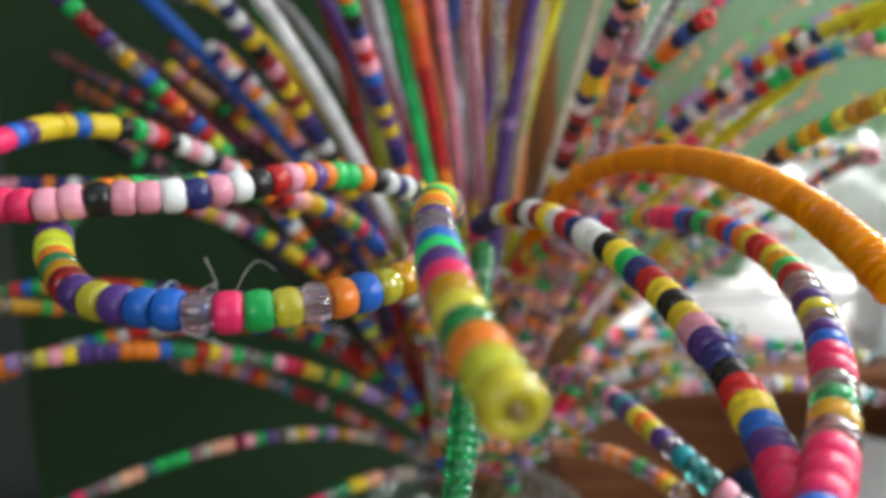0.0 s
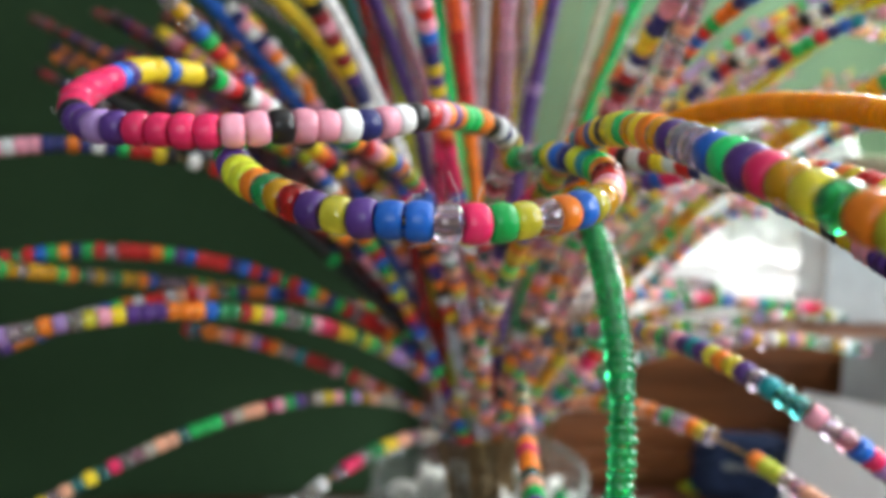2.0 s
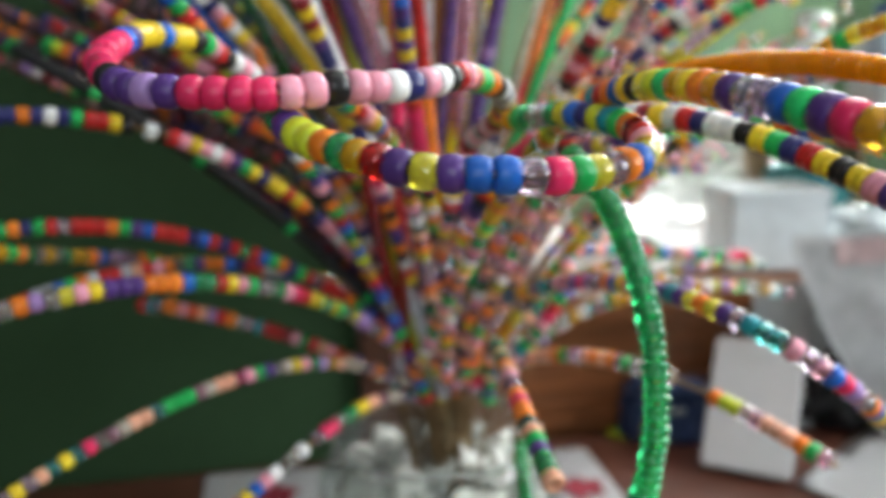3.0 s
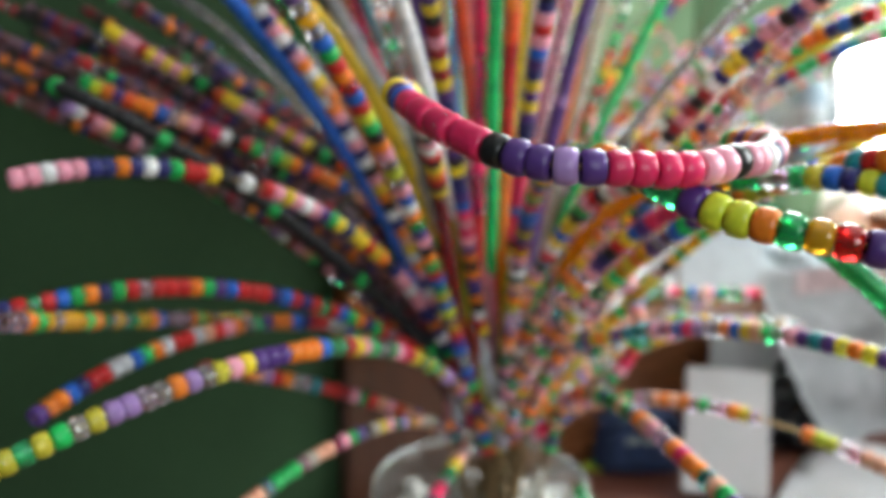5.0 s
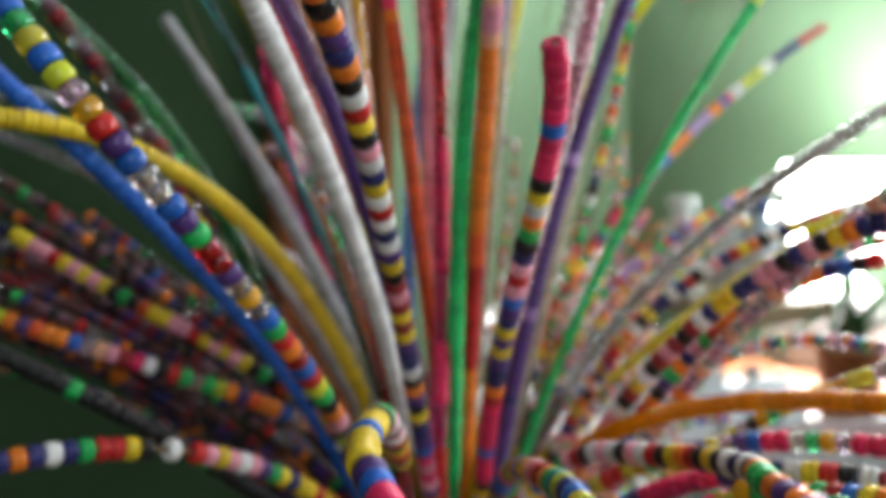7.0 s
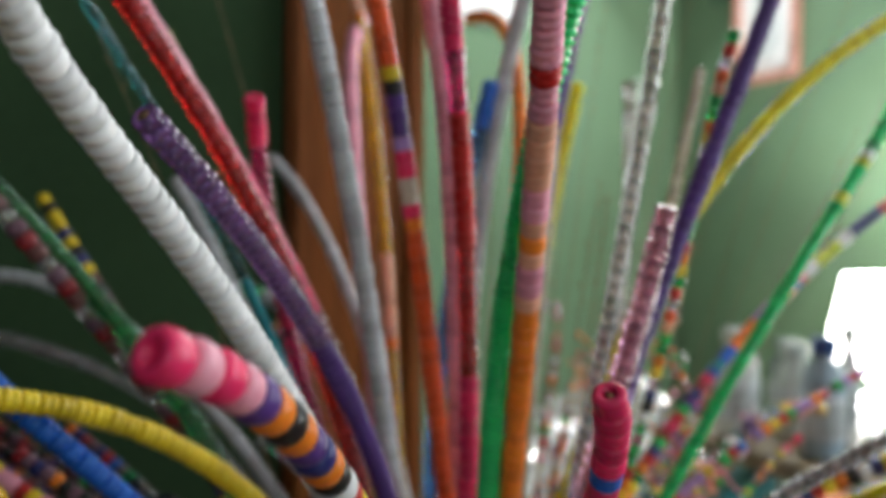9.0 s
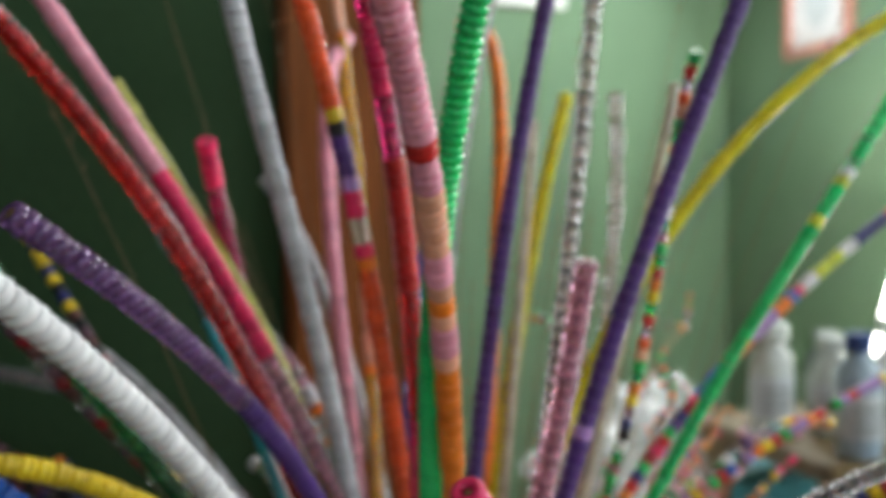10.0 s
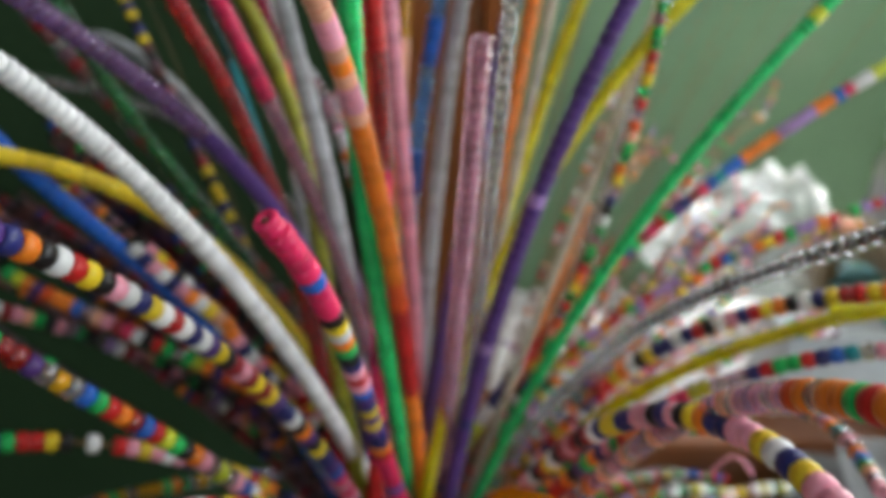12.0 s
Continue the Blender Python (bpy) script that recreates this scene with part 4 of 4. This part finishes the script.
stem(bezier((-0.046, -0.014, 0.229), (-0.122, -0.061, 0.551), (-0.237, -0.357, 0.635), (-0.228, -0.163, 0.542), 0.689), "nvbmpmpvokovnokwrykpwnywrwnwvykdpdydyvnnwkovkyn", 0.4707,
     "arching stem of black, white, yellow and navy beads")
stem(bezier((-0.021, -0.002, 0.229), (-0.086, -0.069, 0.429), (-0.078, -0.164, 0.514), (-0.107, -0.190, 0.558), 1), "mmmmmbmmmkywogknprpbvnyvyvnnor", None,
     "straight stem of mixed beads with a magenta red tip", flat=True)
stem(bezier((-0.071, 0.010, 0.238), (0.094, 0.017, 0.506), (0.047, -0.026, 0.615), (0.051, -0.057, 0.686), 1), "PgGroyGrLxegGoyLnkwG", 0.3985,
     "thin stem of small spaced mixed beads", wide=0.62)
stem(bezier((-0.051, -0.010, 0.215), (-0.070, -0.013, 0.382), (0.085, 0.034, 0.523), (0.278, 0.030, 0.626), 1), "rrrrrnnnnnwwiiiiwwmboolllloooobbtbmdnvgrmdgnroGyoxkgL", None,
     "thin leaning stem of mixed beads with a red tip", flat=True, wide=0.85)
stem(bezier((-0.043, -0.009, 0.217), (-0.010, 0.083, 0.383), (0.078, -0.008, 0.478), (0.217, 0.001, 0.520), 1.05), "rg.ylllrlg.rollgryol.b", None,
     "leaning stem of small red and lilac beads", wide=0.68)
stem(bezier((-0.055, 0.018, 0.231), (0.088, 0.047, 0.464), (0.224, -0.172, 0.529), (0.129, -0.086, 0.486), 1), "j", None,
     "arching stem of ridged clear yellow beads", flat=True, wide=0.85)
stem(bezier((-0.041, -0.010, 0.223), (0.034, 0.001, 0.392), (0.056, -0.009, 0.466), (0.195, -0.112, 0.510), 1), "rnwnnykwoyrdynwkoyrnpwk", None,
     "arching stem of navy, white and orange beads")
stem(bezier((-0.043, 0.002, 0.227), (0.037, -0.032, 0.272), (0.055, -0.127, 0.281), (0.102, -0.202, 0.254), 1.02), "o....LyoPLgLoeoeLPgoeeePLii", 0.2032,
     "low arching stem of orange and pastel beads")
stem(bezier((-0.032, 0.016, 0.263), (0.031, -0.116, 0.357), (0.007, -0.319, 0.360), (0.106, -0.230, 0.286), 1.02), "WLlmbPLpTTtLvYoYvtvpLGeybo", 0.3363,
     "low arching stem of teal and lilac beads")
stem(bezier((-0.018, -0.027, 0.214), (-0.025, -0.057, 0.307), (-0.044, -0.146, 0.304), (-0.044, -0.244, 0.282), 1), "GvgeToomoLLpeoLGeG", 0.2438,
     "drooping stem of orange and pastel beads")
stem(bezier((-0.038, -0.019, 0.226), (0.073, -0.169, 0.365), (-0.047, 0.041, 0.316), (0.178, 0.005, 0.302), 1), "rmpGLgtpeLbG", None,
     "low far stem of pastel beads")
stem(bezier((-0.043, -0.012, 0.216), (0.022, -0.060, 0.355), (0.036, -0.135, 0.487), (0.028, -0.270, 0.545), 1.15), "o.ooxgoWoorgooWoxPWPLPWeLPWLeWPLPeWLPWeLPWeLPoWLPeLWPeLWPeLWPeLWPeLWPeLWP", None,
     "arching stem of clear orange beads")
stem(bezier((-0.043, -0.012, 0.217), (-0.031, -0.014, 0.374), (-0.164, 0.016, 0.418), (-0.262, 0.086, 0.488), 1), "yypprypypykgkx", None,
     "arching stem of yellow and pink beads against the dark wall")
stem(bezier((-0.039, -0.009, 0.223), (-0.156, -0.010, 0.407), (-0.329, -0.076, 0.474), (-0.290, 0.081, 0.450), 1.05), "kkkkkgkkkkk", None,
     "arching stem of black beads against the dark wall", flat=True)
stem(bezier((-0.044, -0.011, 0.216), (-0.092, 0.050, 0.320), (-0.197, 0.079, 0.386), (-0.286, 0.013, 0.444), 1), "lwdpegkpLGkS", None,
     "arching stem of small pale beads against the dark wall")
stem(bezier((-0.042, -0.011, 0.218), (-0.020, 0.013, 0.372), (-0.157, -0.006, 0.402), (-0.277, 0.031, 0.456), 1), "giovxoobLepdmwkrgW", None,
     "arching stem of orange and mixed beads")
stem(bezier((-0.042, -0.008, 0.215), (-0.025, 0.215, 0.278), (-0.113, 0.215, 0.512), (-0.289, 0.131, 0.547), 1.02), "S", None,
     "arching stem of smoky grey clear beads", flat=True)
stem(bezier((-0.043, -0.015, 0.216), (-0.094, -0.082, 0.388), (-0.115, 0.075, 0.504), (-0.162, 0.215, 0.628), 1), "s", None,
     "straight stem of pale grey beads with a free tip", flat=True)
stem(bezier((-0.045, -0.002, 0.222), (-0.159, 0.148, 0.485), (-0.151, -0.098, 0.503), (-0.261, 0.076, 0.623), 1.05), "D", None,
     "arching stem of clear dark green beads", flat=True)
stem(bezier((-0.040, -0.009, 0.217), (-0.052, 0.126, 0.327), (-0.130, 0.020, 0.451), (-0.248, 0.016, 0.603), 1.05), "hSud", None,
     "arching stem of dull pink clear beads", wide=0.9)
stem(bezier((-0.056, -0.018, 0.223), (-0.127, -0.086, 0.584), (-0.082, 0.105, 0.494), (-0.197, 0.024, 0.698), 0.97), "f", None,
     "tall stem of olive lime beads", flat=True)
stem(bezier((-0.054, -0.016, 0.216), (-0.112, -0.072, 0.466), (-0.128, 0.088, 0.569), (-0.223, 0.028, 0.699), 1.05), "qqqqqqqqqqqqqqqqqqqqqqqqqqqqqtttttttttttttttttt", None,
     "long arching stem of clear teal beads", flat=True, wide=0.5)
stem(bezier((-0.044, -0.012, 0.215), (-0.059, 0.012, 0.334), (-0.078, 0.058, 0.445), (-0.130, 0.123, 0.536), 1), "l", None,
     "short stem of lilac beads", flat=True)
stem(bezier((-0.043, -0.017, 0.222), (-0.093, 0.024, 0.372), (-0.194, 0.074, 0.537), (-0.250, 0.156, 0.634), 0.93), "ykyynyknyhkuhkdhkuhknhd", None,
     "stem of yellow and black beads with a loose tip", wide=0.75)
stem(bezier((-0.050, -0.014, 0.217), (-0.079, 0.046, 0.461), (-0.211, 0.107, 0.602), (-0.287, 0.215, 0.563), 1), "s", None,
     "curved stem of pale grey beads bent over at its tip", flat=True, wide=0.8)
stem(bezier((-0.044, -0.012, 0.216), (-0.005, -0.075, 0.345), (0.023, -0.090, 0.460), (0.054, -0.187, 0.483), 1), "rkbnoogrbxkoorgpnogvkor", None,
     "arching stem of orange, green and red beads", wide=0.85, low="eLoWGpPwYeLoPWgp")
stem(bezier((-0.043, -0.011, 0.215), (0.074, 0.068, 0.308), (0.181, 0.046, 0.416), (0.140, -0.115, 0.427), 1.05), "pLeGboLpWto", None,
     "arching stem of pastel beads", wide=0.85)
stem(bezier((-0.043, -0.011, 0.216), (0.037, -0.024, 0.321), (0.059, -0.110, 0.417), (0.104, -0.222, 0.452), 1.02), "YYAAYgAyGAkL", None,
     "arching stem of clear yellow and orange beads", wide=0.9)
stem(bezier((-0.045, -0.006, 0.221), (0.021, -0.017, 0.394), (0.088, -0.096, 0.474), (0.161, -0.116, 0.483), 1), "tbnrggrnLLLYYmmnborgpW", 0.3340,
     "arching stem of red, green and purple beads", wide=0.85, low="WpLeGoPwLPeyWoGL")
stem(bezier((-0.045, -0.012, 0.221), (0.008, -0.061, 0.433), (0.033, -0.196, 0.551), (0.043, -0.300, 0.490), 1), "ppynwyppnnoykpnkppnnyynwdkdpdkwydkw", 0.4078,
     "arching stem of pink, yellow and navy beads", low="oPWeLGwpLoYPeTWp")
stem(bezier((-0.044, -0.012, 0.216), (-0.026, -0.002, 0.335), (0.029, -0.010, 0.494), (0.082, 0.002, 0.683), 1), "a", None,
     "tall leaning stem of clear beige beads", flat=True, wide=0.65)
stem(bezier((-0.050, -0.006, 0.216), (-0.030, 0.020, 0.335), (0.000, 0.030, 0.500), (0.030, 0.060, 0.670), 1), "a", None,
     "upright stem of clear beige beads", flat=True, wide=0.6)
stem(bezier((-0.044, -0.012, 0.216), (-0.022, -0.002, 0.305), (0.022, 0.036, 0.410), (0.051, 0.056, 0.494), 1), "o", None,
     "short leaning stem of solid orange beads with a free tip", flat=True, wide=0.9)
stem(bezier((-0.051, -0.006, 0.216), (-0.110, 0.008, 0.447), (-0.252, -0.044, 0.554), (-0.162, -0.019, 0.459), 1.05), "oeywopnwpnwkpyokwn", None,
     "arching stem of orange, pink and white beads beside a blue one")
stem(bezier((-0.044, -0.012, 0.215), (0.016, 0.040, 0.372), (0.087, 0.056, 0.528), (0.094, 0.081, 0.690), 1), "W", None,
     "thin upright stem of pale clear beads", flat=True)
# two long loops that sweep towards the viewer
loop_a = stem(looped([(-0.050, -0.012, 0.215), (-0.052, -0.050, 0.320), (-0.050, -0.115, 0.392), (-0.048, -0.179, 0.415), (-0.058, -0.224, 0.427),
             (-0.073, -0.247, 0.432), (-0.084, -0.274, 0.433), (-0.101, -0.292, 0.431), (-0.122, -0.303, 0.431), (-0.138, -0.307, 0.430),
             (-0.161, -0.304, 0.431), (-0.173, -0.296, 0.432), (-0.182, -0.281, 0.436), (-0.186, -0.256, 0.442), (-0.183, -0.224, 0.448),
             (-0.176, -0.206, 0.449), (-0.165, -0.188, 0.447), (-0.160, -0.174, 0.443), (-0.146, -0.150, 0.432), (-0.125, -0.110, 0.405)]),
     "ykrwpkwpwkrpgkZ.byZ.vbQ.Q.Q.Q.kvvlvmmmmppkppwnpwkrpovoggokwnwkykro", 0.6780, "long looping stem of pink, magenta, black and white beads", low="oWePwrLTpyLeoPWn")
loop_b = stem(looped([(-0.048, -0.015, 0.215), (-0.060, -0.055, 0.315), (-0.085, -0.125, 0.395), (-0.114, -0.204, 0.4245), (-0.128, -0.243, 0.4285),
             (-0.137, -0.272, 0.4295), (-0.137, -0.294, 0.425), (-0.130, -0.312, 0.419), (-0.115, -0.333, 0.415), (-0.105, -0.340, 0.413), (-0.088, -0.344, 0.412),
             (-0.070, -0.341, 0.411), (-0.049, -0.326, 0.412), (-0.039, -0.308, 0.414), (-0.036, -0.285, 0.418), (-0.044, -0.255, 0.420),
             (-0.054, -0.215, 0.416)]),
     "bnitgoRrpeAYboLYgmLbbvYvRAGoiivGGLAAoAgGWLGY", 0.5940, "long looping stem of clear and coloured beads", low="LPoeWGpLwTePoYWL")


def fray(own, place, count, seed, size):
    """Thin loose fibres caught on a stem."""
    rng = random.Random(seed)
    for k in range(count):
        p = Vector(place) - own.location + Vector([rng.uniform(-1, 1) * size * 0.4 for _ in range(3)])
        way = Vector((rng.uniform(-1, 1), rng.uniform(-0.5, 0.5), rng.uniform(-0.4, 0.8))) * size
        bend = Vector((rng.uniform(-1, 1), rng.uniform(-1, 1), rng.uniform(-1, 1))) * size * 0.4
        pts = [p + way * u + bend * math.sin(3.1 * u) for u in [j / 8 for j in range(9)]]
        part("loose_fibre", tube(pts, 0.00008, 4), FIBRE, own, "thin white fibre")


fray(near_stem, (-0.024, -0.390, 0.421), 3, 5, 0.007)
fray(loop_a, (-0.184, -0.274, 0.438), 6, 1, 0.008)
fray(loop_b, (-0.079, -0.344, 0.411), 9, 2, 0.011)
fray(loop_b, (-0.091, -0.344, 0.412), 6, 3, 0.008)


def mixed(rng, letters, n):
    return "".join(rng.choice(letters) for _ in range(n))


def thicket(count, seed, xs, ys, zs, letters, label, sag, joined=False):
    """Further stems of the spray, each bent over by its own weight."""
    rng = random.Random(seed)
    for k in range(count):
        tip = Vector((rng.uniform(*xs), rng.uniform(*ys), rng.uniform(*zs)))
        a = Vector((-0.044 + rng.uniform(-0.012, 0.012), -0.008 + rng.uniform(-0.012, 0.012), 0.212))
        flat = Vector((tip.x - a.x, tip.y - a.y, 0))
        rise = tip.z - a.z
        b = a + flat * rng.uniform(0.12, 0.2) + Vector((0, 0, rise * 0.55))
        c = a + flat * rng.uniform(0.5, 0.62) + Vector((0, 0, rise * (0.98 + sag)))
        stem(bezier(a, b, c, tip), mixed(rng, letters, 23), None, label, fine=False, joined=joined, scale=0.8 if joined else 1.0)


# two left thickets: dull letters put the shade at the back into bead colours
thicket(7, 11, (-0.33, -0.22), (0.02, 0.20), (0.45, 0.53), "kkSSgdnouhuvrGhbku", "arching stem of mixed beads darkened for shade, against the dark wall", -0.2, True)
thicket(18, 15, (-0.37, -0.24), (0.05, 0.205), (0.455, 0.515), "hhuuddvnkkouhdkkSuhnh", "arching stem of brown and mauve beads dulled for shade", -0.2, True)
thicket(4, 12, (0.08, 0.24), (-0.04, 0.14), (0.33, 0.50), "oPyLGpWwTvGLPAYe", "arching stem of bright mixed beads", 0.15)
thicket(5, 13, (0.10, 0.24), (-0.08, 0.12), (0.26, 0.32), "ePLWpYTlWAwG", "low arching stem of pastel beads", 0.5)
thicket(3, 14, (-0.16, 0.08), (0.06, 0.19), (0.45, 0.62), "ePWLSPsGoWsp", "upright stem of pale mixed beads at the back", 0.05)


def sprig(rng, tip, label):
    """A thin wire with small spaced beads and a bead blossom."""
    a = Vector((-0.03 + rng.uniform(-0.01, 0.01), 0.0, 0.212))
    b = a + (tip - a) * 0.35 + Vector((-0.02, 0, 0.05))
    c = a + (tip - a) * 0.7 + Vector((rng.uniform(-0.03, 0.03), 0.01, 0.05))
    pts = bezier(a, b, c, tip)
    own = stem(pts, mixed(rng, "e.o.r.p..g.L..w.", 29), None, label, first=0.20, fine=False, name="bead_sprig", scale=0.6)
    own["group"] = "bead sprigs in the bowl"
    for k in range(3):
        at = Vector(pts[-1]) - Vector(pts[0])
        way = Vector((rng.uniform(-1, 1), rng.uniform(-1, 1), rng.uniform(0.0, 1))).normalized()
        reach = rng.uniform(0.012, 0.024)
        twig = [at, at + way * reach * 0.5, at + way * reach + Vector((0, 0, -0.003))]
        part("twig", tube(twig, 0.0006, 5), WIRE, own)
        for s in (0.35, 0.7, 1.0):
            ob = new("bead", bead_data(rng.choice("xoeprgLWlY"), False))
            ob.parent = own
            ob.matrix_basis = Matrix.LocRotScale(at + way * reach * s, way.to_track_quat("Z", "Y"), (0.42, 0.42, 0.5))


sprout = random.Random(21)
for k in range(9):
    sprig(sprout, Vector((sprout.uniform(0.08, 0.26), sprout.uniform(-0.02, 0.20), sprout.uniform(0.43, 0.56))), "thin wire sprig of small orange and pink beads")


def spray_twig(rng, tip):
    """A thin wire with a short run of tiny beads and side loops, its beads joined into one string."""
    a = Vector((-0.035 + rng.uniform(-0.01, 0.01), -0.004, 0.212))
    pts = bezier(a, a + (tip - a) * 0.35 + Vector((-0.015, 0, 0.06)), a + (tip - a) * 0.7 + Vector((rng.uniform(-0.03, 0.03), 0.01, 0.05)), tip)
    own = stem(pts, mixed(rng, "eoprgLwybW..vm", 31), None, "thin wire twig of tiny pale and coloured beads", first=0.12, name="bead_sprig", scale=0.5, joined=True)
    own["group"] = "bead sprigs in the bowl"
    for k in range(2):
        at = pts[rng.randrange(60, 118)] - pts[0]
        side = Vector((rng.uniform(-1, 1), rng.uniform(-1, 1), rng.uniform(-0.2, 1))).normalized() * rng.uniform(0.016, 0.03)
        drop = Vector((0, 0, -0.012))
        ring = [at + side * u + drop * math.sin(3.1 * u) * (1 if k else -1) for u in [j / 8 for j in range(9)]]
        part("twig", tube(ring, 0.0011, 6), SHADE[rng.choice("eoprlx")], own, smooth=True)


spray = random.Random(33)
for k in range(18):
    spray_twig(spray, Vector((spray.uniform(0.03, 0.22), spray.uniform(-0.05, 0.16), spray.uniform(0.36, 0.49))))


def grass_stalk(rng, tip):
    a = Vector((-0.044 + rng.uniform(-0.015, 0.015), 0.0, 0.15))
    m = a.lerp(tip, 0.5) + Vector((0, 0, 0.06))
    own = thing("grass_stalk", a, "thin dry straw-coloured grass stalk", "dried grass", "dried grass in the bowl")
    pts = [p - a for p in bezier(a, a.lerp(m, 0.7), m + (tip - m) * 0.3, tip)]
    part("stalk", tube(pts[::4], 0.0006, 4, 0.4), STRAW, own, smooth=True)
    bm = bmesh.new()
    for k in range(7):
        p = pts[-1 - k * 3]
        awn = tube([p, p + Vector((rng.uniform(-0.003, 0.003), rng.uniform(-0.003, 0.003), rng.uniform(0.002, 0.006)))], 0.0005, 4, 0.3)
        me = bpy.data.meshes.new("awn")
        awn.to_mesh(me)
        awn.free()
        bm.from_mesh(me)
        bpy.data.meshes.remove(me)
    part("seed_head", bm, STRAW, own)


straw = random.Random(8)
for k in range(14):
    grass_stalk(straw, Vector((straw.uniform(-0.22, 0.24), straw.uniform(-0.02, 0.20), straw.uniform(0.58, 0.82))))
for k in range(10):
    grass_stalk(straw, Vector((straw.uniform(0.0, 0.2), straw.uniform(0.0, 0.15), straw.uniform(0.48, 0.70))))
for k in range(18):
    grass_stalk(straw, Vector((straw.uniform(-0.05, 0.12), straw.uniform(-0.04, 0.1), straw.uniform(0.46, 0.74))))
